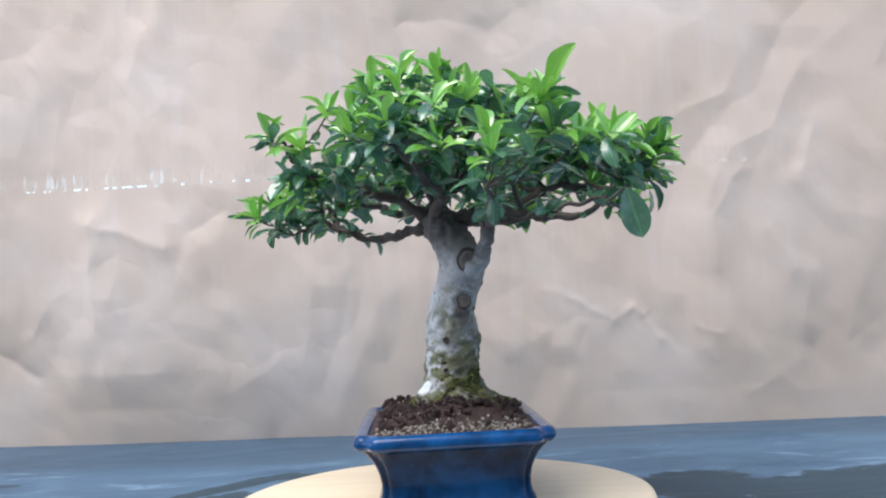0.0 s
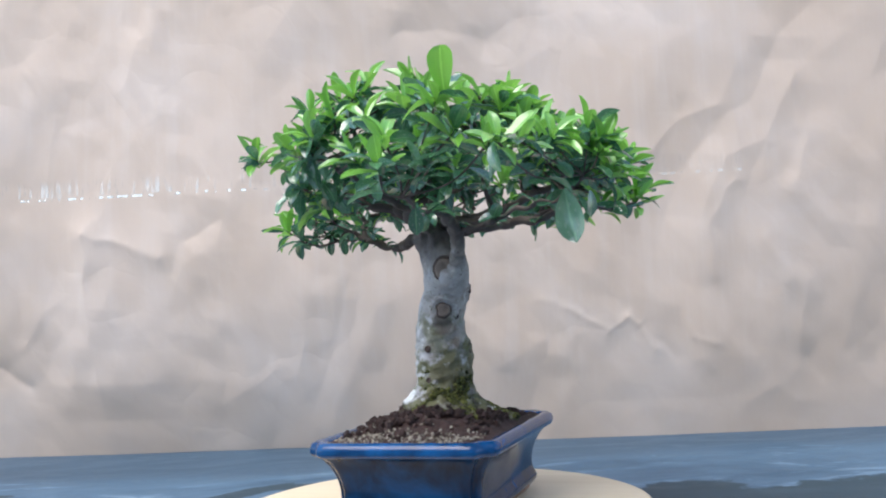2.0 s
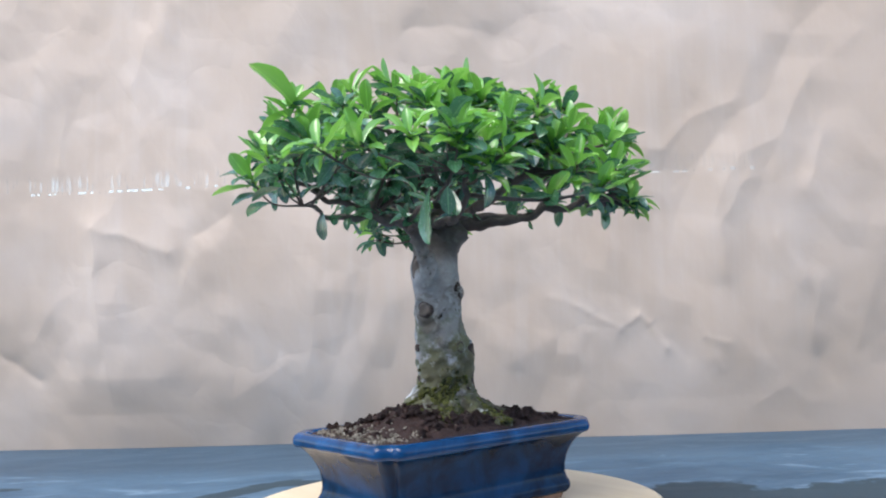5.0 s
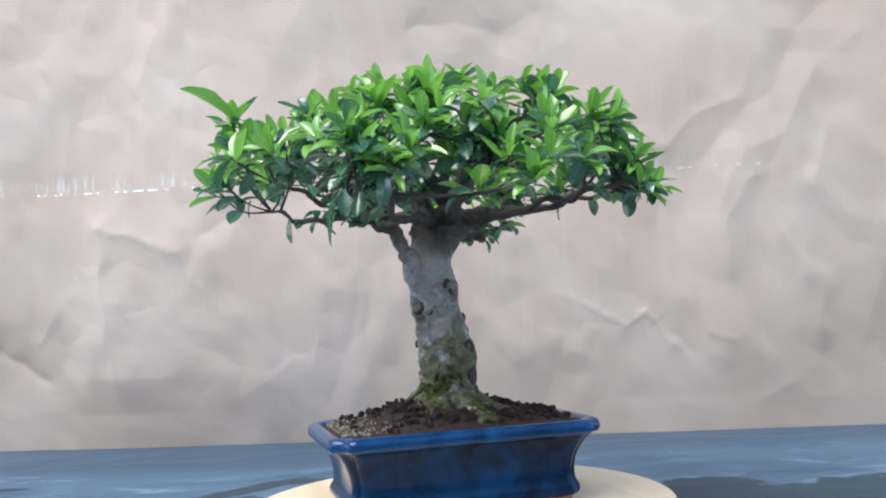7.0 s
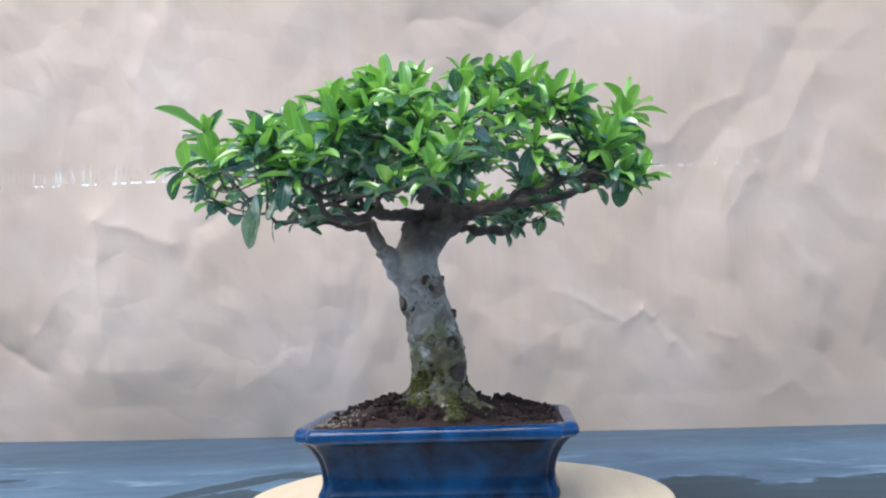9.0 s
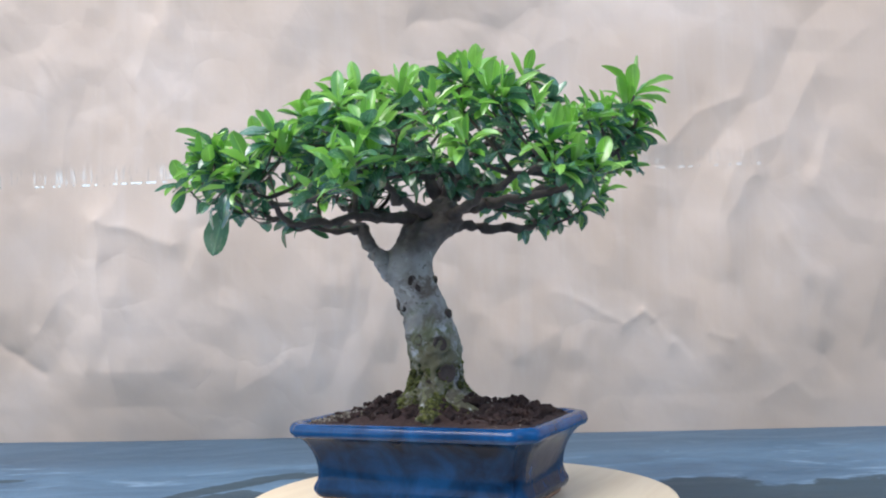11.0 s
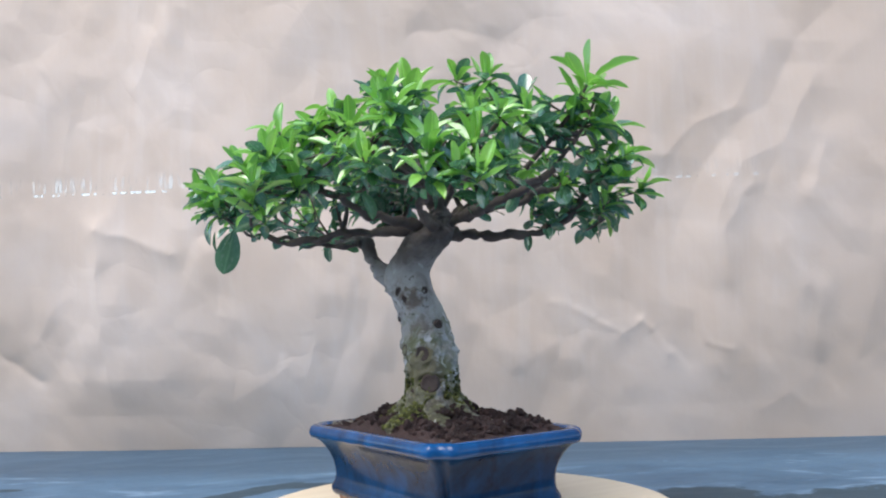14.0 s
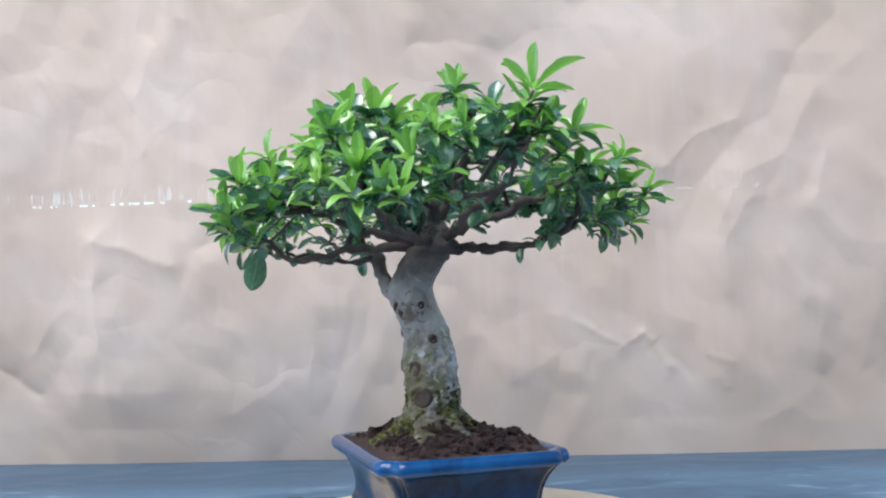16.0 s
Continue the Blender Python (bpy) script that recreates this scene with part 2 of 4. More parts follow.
    if mossy:
        # white crusted root knob
        gap = t.nodes.new("ShaderNodeVectorMath")
        gap.operation = "DISTANCE"
        t.links.new(c, gap.inputs[0])
        gap.inputs[1].default_value = (-0.0105, -0.0200, 0.0195)
        col = mix(t, span(t, math_node(t, "ADD", gap.outputs["Value"], math_node(t, "MULTIPLY", math_node(t, "SUBTRACT", mid, 0.5), 0.006)), 0.004, 0.006, 0.9, 0.0), col, (0.72, 0.74, 0.74))
    t.links.new(col, b.inputs["Base Color"])
    b.inputs["Roughness"].default_value = 0.72
    bump(t, b, math_node(t, "ADD", mid, math_node(t, "MULTIPLY", fine, 0.5)), 0.7, 0.0012)
    return m


def plain_noise(name, a, c2, scale, rough, relief=0.5, distance=0.001):
    m, t, b = material(name)
    c = coords_of(t)
    island = t.nodes.new("ShaderNodeNewGeometry").outputs["Random Per Island"]
    fac = math_node(t, "ADD", math_node(t, "MULTIPLY", noise_tex(t, c, scale, 4, 0.6), 0.55), math_node(t, "MULTIPLY", island, 0.45))
    t.links.new(ramp(t, fac, (0.25, a), (0.75, c2)), b.inputs["Base Color"])
    b.inputs["Roughness"].default_value = rough
    bump(t, b, noise_tex(t, c, scale * 4, 3, 0.6), relief, distance)
    return m


def leaf_material(name, dark, mid, light, gloss, through):
    m, t, b = material(name)
    c = coords_of(t)
    island = t.nodes.new("ShaderNodeNewGeometry").outputs["Random Per Island"]
    each = t.nodes.new("ShaderNodeObjectInfo").outputs["Random"]
    vary = math_node(t, "FRACT", math_node(t, "ADD", island, each))
    col = ramp(t, vary, (0.0, dark), (0.5, mid), (1.0, light))
    uv = t.nodes.new("ShaderNodeUVMap").outputs[0]
    sep = t.nodes.new("ShaderNodeSeparateXYZ")
    t.links.new(uv, sep.inputs[0])
    mid_rib = span(t, math_node(t, "ABSOLUTE", math_node(t, "SUBTRACT", sep.outputs[0], 0.5)), 0.02, 0.07, 0.45, 0.0)
    col = mix(t, mid_rib, col, tuple(min(1, v * 1.8 + 0.02) for v in light))
    col = mix(t, span(t, noise_tex(t, uv, 6.0, 4), 0.35, 0.7, 0.0, 0.35), col, dark)
    b.inputs["Specular IOR Level"].default_value = 0.8
    b.inputs["Coat Weight"].default_value = 1.0
    b.inputs["Coat Roughness"].default_value = 0.15
    b.inputs["Coat IOR"].default_value = 1.65
    t.links.new(col, b.inputs["Base Color"])
    t.links.new(span(t, noise_tex(t, uv, 5.0, 2), 0.3, 0.7, gloss, gloss + 0.14), b.inputs["Roughness"])
    wave = node(t, "TexWave", Scale=5.0, Distortion=1.0)
    t.links.new(uv, wave.inputs["Vector"])
    bump(t, b, wave.outputs["Fac"], 0.12, 0.0005)
    thin = t.nodes.new("ShaderNodeBsdfTranslucent")
    t.links.new(mix(t, 0.5, col, tuple(min(1, v * 1.6) for v in light)), thin.inputs[0])
    both = t.nodes.new("ShaderNodeMixShader")
    both.inputs[0].default_value = through
    t.links.new(b.outputs[0], both.inputs[1])
    t.links.new(thin.outputs[0], both.inputs[2])
    t.links.new(both.outputs[0], t.nodes["Material Output"].inputs[0])
    return m


PAPER, TABLE, WOOD = kraft_paper(), slate_table(), pale_wood()
GLAZE = blue_glaze("navy_glaze", (0.0025, 0.0105, 0.029), (0.0040, 0.040, 0.118), 0.38, 0.64, 0.05, 0.13, 0.16, 0.12)
RIM_GLAZE = blue_glaze("rim_glaze", (0.0035, 0.030, 0.092), (0.006, 0.082, 0.245), 0.35, 0.65, 0.10, 0.28, 0.12, 0.09)
CLAY = bare_clay()
BARK, TWIG_BARK = bark("trunk_bark", True), bark("branch_bark", False)
SCAR = plain_noise("scar_wood", (0.10, 0.07, 0.055), (0.30, 0.24, 0.20), 260.0, 0.8, 0.6)
DARK_SCAR = plain_noise("dark_scar", (0.045, 0.03, 0.025), (0.12, 0.085, 0.07), 260.0, 0.85, 0.6)
SOIL = plain_noise("potting_soil", (0.024, 0.013, 0.012), (0.088, 0.048, 0.040), 300.0, 0.95, 0.9, 0.002)
GRIT = plain_noise("pale_grit", (0.10, 0.082, 0.060), (0.36, 0.32, 0.26), 300.0, 0.9, 0.5)
MOSS = plain_noise("moss", (0.030, 0.034, 0.010), (0.15, 0.155, 0.035), 400.0, 0.95, 0.8, 0.001)
BLOCKER = plain_noise("blocker_grey", (0.30, 0.29, 0.28), (0.38, 0.36, 0.34), 6.0, 0.9)
GROUND = plain_noise("paving", (0.18, 0.17, 0.16), (0.26, 0.25, 0.23), 9.0, 0.9)
YOUNG = leaf_material("young_leaf", (0.135, 0.375, 0.042), (0.205, 0.50, 0.060), (0.295, 0.60, 0.10), 0.28, 0.30)
MATURE = leaf_material("mature_leaf", (0.044, 0.125, 0.084), (0.068, 0.182, 0.112), (0.120, 0.290, 0.130), 0.16, 0.26)


# ---- mesh helpers ----
def mesh_of(name, verts, faces, mat, smooth=True, uvs=None):
    me = bpy.data.meshes.new(name)
    me.from_pydata([tuple(v) for v in verts], [], [tuple(f) for f in faces])
    if uvs is not None:
        layer = me.uv_layers.new(name="UVMap")
        flat = np.array([uvs[i] for f in faces for i in f], dtype=np.float32).ravel()
        layer.data.foreach_set("uv", flat)
    me.materials.append(mat)
    if smooth:
        me.polygons.foreach_set("use_smooth", [True] * len(me.polygons))
    me.update()
    return me


def part(name, me, parent, label="", kind=""):
    ob = new(name, me)
    ob.parent = parent
    return tagged(ob, label=label, kind=kind)


def thing(name, base, label, category):
    ob = new(name)
    ob.empty_display_size = 0.02
    ob.location = (0, 0, base)
    return tagged(ob, label=label, category=category)


def loft(rings, closed=True, caps=(False, False)):
    """Faces between rings of equal length; caps close the first and last."""
    n = len(rings[0])
    verts = [p for r in rings for p in r]
    faces = []
    for i in range(len(rings) - 1):
        for j in range(n if closed else n - 1):
            k = (j + 1) % n
            faces.append((i * n + j, i * n + k, (i + 1) * n + k, (i + 1) * n + j))
    if caps[0]:
        faces.append(tuple(range(n - 1, -1, -1)))
    if caps[1]:
        faces.append(tuple(range((len(rings) - 1) * n, len(rings) * n)))
    return verts, faces


def smooth_line(points, steps):
    """Catmull-Rom through points of any size; the last value is as good as a radius."""
    p = [np.array(q, float) for q in points]
    p = [2 * p[0] - p[1]] + p + [2 * p[-1] - p[-2]]
    out = []
    for i in range(1, len(p) - 2):
        for s in range(steps):
            u = s / steps
            out.append(0.5 * (2 * p[i] + (p[i + 1] - p[i - 1]) * u + (2 * p[i - 1] - 5 * p[i] + 4 * p[i + 1] - p[i + 2]) * u * u
                              + (3 * p[i] - p[i - 1] - 3 * p[i + 1] + p[i + 2]) * u ** 3))
    out.append(p[-2])
    return out


def tube(line, sides, lump=0.0):
    """Rings round a line of (x, y, z, radius)."""
    rings = []
    side = Vector((0.3, 0.8, 0.5))
    for i, q in enumerate(line):
        a, b = line[max(i - 1, 0)], line[min(i + 1, len(line) - 1)]
        d = (Vector(b[:3]) - Vector(a[:3])).normalized()
        side = (side - d * side.dot(d)).normalized()
        up = d.cross(side)
        ring = []
        for k in range(sides):
            ang = 2 * math.pi * k / sides
            v = side * math.cos(ang) + up * math.sin(ang)
            base = Vector(q[:3])
            r = q[3] * (1 + lump * noise.noise((base + v * q[3]) * 260))
            ring.append(base + v * r)
        rings.append(ring)
    return loft(rings, True, (True, True))


def lump_shape(centre, radius, rng, squash=0.8):
    """A small uneven stone or clod of eight-by-five facets."""
    verts, faces = [], []
    rows, cols = 4, 7
    ph = rng.random(3) * 50
    turn = rng.random() * 6.28
    for i in range(rows + 1):
        lat = math.pi * i / rows
        for j in range(cols):
            lon = 2 * math.pi * j / cols + turn
            v = Vector((math.sin(lat) * math.cos(lon), math.sin(lat) * math.sin(lon), math.cos(lat)))
            r = radius * (0.8 + 0.8 * noise.noise(v * 1.9 + Vector(ph)))
            verts.append((centre[0] + v.x * r, centre[1] + v.y * r, centre[2] + v.z * r * squash))
    for i in range(rows):
        for j in range(cols):
            k = (j + 1) % cols
            faces.append((i * cols + j, (i + 1) * cols + j, (i + 1) * cols + k, i * cols + k))
    return verts, faces


def gather(shapes):
    verts, faces = [], []
    for v, f in shapes:
        o = len(verts)
        verts += v
        faces += [tuple(i + o for i in q) for q in f]
    return verts, faces


# ---- structure ----
def box(name, lo, hi, mat, kind="structure", label="", category="", bevel=0.0):
    bm = bmesh.new()
    bmesh.ops.create_cube(bm, size=1)
    for v in bm.verts:
        v.co = Vector(((lo[i] + hi[i]) / 2 + v.co[i] * (hi[i] - lo[i]) for i in range(3)))
    if bevel:
        bmesh.ops.bevel(bm, geom=bm.edges[:], offset=bevel, segments=2, affect="EDGES")
    me = bpy.data.meshes.new(name)
    bm.to_mesh(me)
    bm.free()
    me.materials.append(mat)
    return tagged(new(name, me), kind=kind, label=label, category=category)


def build_ground():
    n = 40
    verts = [((i / n - 0.5) * 400, (j / n - 0.5) * 400, -0.74) for j in range(n + 1) for i in range(n + 1)]
    faces = [(j * (n + 1) + i, j * (n + 1) + i + 1, (j + 1) * (n + 1) + i + 1, (j + 1) * (n + 1) + i) for j in range(n) for i in range(n)]
    tagged(new("ground", mesh_of("ground", verts, faces, GROUND)), kind="structure")
    # added unseen slab behind the camera: blocks low sky, dims reflections in front
    box("wall_south", (-3.5, -2.6, -0.74), (3.5, -2.4, 1.5), BLOCKER)


def crease(points, height, width):
    return [np.array(points, float), height, width]


CREASES = [
    crease([(0.117, 0.153), (0.159, 0.131), (0.185, 0.113)], 0.0034, 0.008),
    crease([(0.185, 0.113), (0.207, 0.129)], 0.003, 0.008),
    crease([(0.207, 0.129), (0.218, 0.118), (0.235, 0.092)], 0.0042, 0.008),
    crease([(0.239, 0.101), (0.256, 0.082)], -0.004, 0.009),
    crease([(0.266, 0.125), (0.276, 0.104), (0.296, 0.092)], 0.003, 0.0082),
    crease([(0.276, 0.104), (0.290, 0.069)], 0.0028, 0.0082),
    crease([(0.392, 0.155), (0.385, 0.110), (0.379, 0.066)], 0.006, 0.026),
    crease([(0.391, 0.077), (0.405, 0.056)], -0.005, 0.01),
    crease([(0.332, 0.032), (0.359, 0.047), (0.380, 0.032)], 0.006, 0.014),
    crease([(0.352, 0.203), (0.375, 0.159)], 0.005, 0.012),
    crease([(-0.391, 0.251), (-0.388, 0.178), (-0.381, 0.102), (-0.370, 0.027)], 0.019, 0.045),
    crease([(-0.391, 0.250), (-0.341, 0.235), (-0.302, 0.220)], 0.007, 0.012),
]
CREASES += [
    crease([(-0.466, 0.125), (-0.443, 0.163), (-0.417, 0.142), (-0.403, 0.085)], 0.004, 0.014),
    crease([(-0.519, 0.116), (-0.492, 0.098), (-0.465, 0.082)], -0.009, 0.01),
    crease([(-0.302, 0.223), (-0.283, 0.194), (-0.240, 0.135)], 0.005, 0.02),
    crease([(-0.263, 0.023), (-0.243, 0.050), (-0.214, 0.065), (-0.175, 0.087)], 0.003, 0.014),
    crease([(-0.269, 0.235), (-0.234, 0.253)], -0.005, 0.01),
    crease([(0.321, 0.264), (0.295, 0.219), (0.297, 0.167)], 0.006, 0.016),
    crease([(0.390, 0.363), (0.401, 0.304), (0.386, 0.259)], 0.006, 0.018),
    crease([(0.239, 0.300), (0.270, 0.333), (0.311, 0.347)], 0.005, 0.016),
    crease([(-0.459, 0.443), (-0.425, 0.387), (-0.433, 0.322)], 0.007, 0.022),
    crease([(-0.321, 0.470), (-0.343, 0.413), (-0.331, 0.353)], 0.006, 0.02),
    crease([(-0.024, 0.453), (0.025, 0.454), (0.085, 0.432)], -0.004, 0.014),
]


def build_paper():
    """Crumpled kraft paper hung behind the tree: folds, facets and a few sharp creases."""
    xs = np.concatenate([np.linspace(-1.15, -0.58, 70, False), np.linspace(-0.58, 0.58, 500), np.linspace(0.58, 1.15, 71)[1:]])
    zs = np.concatenate([np.linspace(0.0, 0.56, 245), np.linspace(0.56, 0.95, 51)[1:]])
    nx, nz = len(xs), len(zs)
    X, Z = np.meshgrid(xs, zs)
    H = np.zeros_like(X)
    rng = np.random.default_rng(4)
    for scale, amp in ((3.0, 0.011), (7.0, 0.0035)):
        off = rng.random(3) * 40
        H += amp * np.array([[noise.noise((x * scale + off[0], z * scale * 0.8 + off[1], off[2])) for x in xs] for z in zs])
    # facets: flat triangles between scattered heights, as in paper that was balled up and smoothed out
    wx = np.array([[noise.noise((x * 6, z * 6, 31)) for x in xs] for z in zs])
    wz = np.array([[noise.noise((x * 6, z * 6, 77)) for x in xs] for z in zs])
    for size, amp, turn, warp in ((0.115, 0.0019, 0.5, 0.05), (0.052, 0.0012, 1.1, 0.03), (0.023, 0.0006, 0.2, 0.014)):
        u = ((X + wx * warp) * math.cos(turn) - (Z + wz * warp) * math.sin(turn)) / size + 40
        v = ((X + wx * warp) * math.sin(turn) + (Z + wz * warp) * math.cos(turn)) / size + 40
        heights = rng.normal(0, 1, (160, 160))
        iu, iv = np.floor(u).astype(int) % 159, np.floor(v).astype(int) % 159
        fu, fv = u - np.floor(u), v - np.floor(v)
        a, b, c, d = heights[iu, iv], heights[iu + 1, iv], heights[iu, iv + 1], heights[iu + 1, iv + 1]
        lower = a + (b - a) * fu + (c - a) * fv
        upper = d + (c - d) * (1 - fu) + (b - d) * (1 - fv)
        H += amp * np.where(fu + fv < 1, lower, upper)
    wx2 = np.array([[noise.noise((x * 38, z * 38, 5)) for x in xs] for z in zs])
    wz2 = np.array([[noise.noise((x * 38, z * 38, 55)) for x in xs] for z in zs])
    for pts, height, width in CREASES:
        best = np.full_like(X, 9.0)
        along = np.zeros_like(X)
        for (x0, z0), (x1, z1) in zip(pts[:-1], pts[1:]):
            l2 = (x1 - x0) ** 2 + (z1 - z0) ** 2
            u = np.clip(((X - x0) * (x1 - x0) + (Z - z0) * (z1 - z0)) / l2, 0, 1)
            far = np.hypot(X + 0.004 * wx2 - x0 - u * (x1 - x0), Z + 0.004 * wz2 - z0 - u * (z1 - z0))
            along = np.where(far < best, u, along)
            best = np.minimum(best, far)
        sharp = width < 0.0085
        H += height * (0.55 * (0.55 + 0.45 * along) * np.exp(-best / (0.6 * width)) if sharp else 0.42 * np.exp(-best / width))
    H *= np.clip(Z / 0.08, 0.5, 1)
    H -= 0.42 * np.clip(0.27 - Z, 0, 1) ** 2  # the lower part hangs back a little
    # a slack belly that overhangs its foot, behind the pot and towards the west
    belly = np.exp(-((X + 0.17) / 0.2) ** 2) * np.clip((0.62 - Z) / 0.4, 0, 1)
    H += belly * (0.0162 - 0.56 * np.clip(0.17 - Z, 0, 1) ** 2)
    Y = 0.395 - 0.13 * X + 0.03 * np.maximum(X, 0) - H
    verts = np.stack([X, Y, Z], -1).reshape(-1, 3)
    faces = [(j * nx + i, j * nx + i + 1, (j + 1) * nx + i + 1, (j + 1) * nx + i) for j in range(nz - 1) for i in range(nx - 1)]
    tagged(new("backdrop", mesh_of("backdrop", verts, faces, PAPER)), kind="structure")


def build_table():
    table = thing("table", -0.74, "blue-grey painted worn table with dark damp stains", "table")
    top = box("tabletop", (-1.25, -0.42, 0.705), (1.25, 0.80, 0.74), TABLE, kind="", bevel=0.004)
    top.parent = table
    for x in (-1.16, 1.16):
        for y in (-0.33, 0.71):
            leg = box("leg", (x - 0.03, y - 0.03, 0.0), (x + 0.03, y + 0.03, 0.705), TABLE, kind="", bevel=0.003)
            leg.parent = table


build_ground()
build_paper()
build_table()


# ---- turntable ----
def build_turntable():
    tt = thing("turntable", 0.0, "round pale pine turntable board on the worn table", "turntable")
    seg = 128
    cx, cy, R = -0.003, 0.003, 0.129

    def disc(profile):
        return loft([[(cx + r * (1 + 0.004 * math.sin(3 * a + 1)) * math.cos(a), cy + r * (1 + 0.004 * math.sin(3 * a + 1)) * math.sin(a), z)
                      for a in (2 * math.pi * k / seg for k in range(seg))] for r, z in profile], True, (True, True))

    part("board", mesh_of("board", *disc([(R - 0.004, 0.0085), (R - 0.001, 0.0095), (R, 0.012), (R, 0.0185), (R - 0.0012, 0.0212), (R - 0.004, 0.022), (0.002, 0.022)]), WOOD), tt)
    part("swivel_base", mesh_of("swivel_base", *disc([(0.075, 0.0), (0.077, 0.002), (0.077, 0.007), (0.075, 0.0085)]), WOOD), tt)
    return tt


# ---- flower pot ----
POT_TURN, POT_X, POT_Y = radians(1.62), 0.0045, -0.0045
HALF_L, HALF_W, CUT = 0.0793, 0.0542, 0.0112


def pot_plan(inset, z, per=5):
    """Rectangle with cut corners, drawn in by inset; slight rounding at each bend."""
    a, b = HALF_L - inset, HALF_W - inset
    c = max(CUT - inset * 0.35, 0.004)
    corners = [(b, -(a - c)), (b, a - c), (b - c, a), (-(b - c), a), (-b, a - c), (-b, -(a - c)), (-(b - c), -a), (b - c, -a)]
    pts = []
    for i, p in enumerate(corners):
        q, n = Vector(corners[i - 1]), Vector(corners[(i + 1) % 8])
        p = Vector(p)
        r = 0.0028
        s, e = p + (q - p).normalized() * r, p + (n - p).normalized() * r
        for k in range(per):
            u = k / (per - 1)
            pts.append((1 - u) ** 2 * s + 2 * u * (1 - u) * p + u * u * e)
        mid_to = n + (p - n).normalized() * r
        inward = Vector((-p.x - n.x, -p.y - n.y)).normalized() * (0.0016 if i % 2 else 0.0)
        for k in range(1, 6):
            pts.append(e.lerp(mid_to, k / 6) + inward * math.sin(math.pi * k / 6))
    ct, st = math.cos(POT_TURN), math.sin(POT_TURN)
    out = []
    for p in pts:
        x, y = p.x + POT_X, p.y + POT_Y
        out.append((x * ct - y * st, x * st + y * ct, z))
    return out


def build_pot():
    zb = 0.022
    pot = thing("flower_pot", zb, "navy blue glazed ceramic bonsai pot with cut corners", "flower pot")
    ring = lambda rows: [pot_plan(i, z - zb) for i, z in rows]
    body = [(0.0150, 0.0262), (0.0130, 0.0268), (0.0115, 0.0290), (0.0113, 0.0312), (0.0119, 0.0328), (0.0131, 0.0350), (0.0138, 0.0385),
            (0.0136, 0.0430), (0.0126, 0.0480), (0.0108, 0.0525), (0.0085, 0.0565), (0.0058, 0.0598), (0.0035, 0.0618)]
    part("body", mesh_of("body", *loft(ring(body)), GLAZE), pot, "dark navy glaze on flared walls")
    rim = [(0.0035, 0.0618), (0.0012, 0.0624), (0.0001, 0.0643), (0.0, 0.0665), (0.0010, 0.0690), (0.0030, 0.0702), (0.0060, 0.0700),
           (0.0082, 0.0685), (0.0092, 0.0660), (0.0112, 0.0600), (0.0150, 0.0520)]
    part("rim", mesh_of("rim", *loft(ring(rim)), RIM_GLAZE), pot, "brighter blue rolled rim")
    foot = [(0.024, 0.0225), (0.0172, 0.0222), (0.0160, 0.0232), (0.0150, 0.0262)]
    part("foot", mesh_of("foot", *loft(ring(foot), True, (True, False)), CLAY), pot, "unglazed reddish clay foot")
    return pot


# ---- soil ----
def soil_height(x, y):
    d = math.hypot(x - 0.008, y + 0.004)
    edge = min(HALF_W - 0.009 - abs(x - POT_X), HALF_L - 0.009 - abs(y - POT_Y))
    h = 0.0690 + 0.0122 * math.exp(-(d / 0.042) ** 2) + 0.0060 * math.exp(-((x - 0.004) ** 2 + (y + 0.037) ** 2) / 0.018 ** 2) + 0.0045 * math.exp(-((x + 0.028) ** 2 + (y - 0.036) ** 2) / 0.015 ** 2) + 0.0022 * noise.noise((x * 70, y * 70, 3)) + 0.0016 * noise.noise((x * 190, y * 190, 8))
    inner = min(1.0, max(0.0, (edge + 0.0018) / 0.008))
    return 0.0684 * (1 - inner) + h * inner


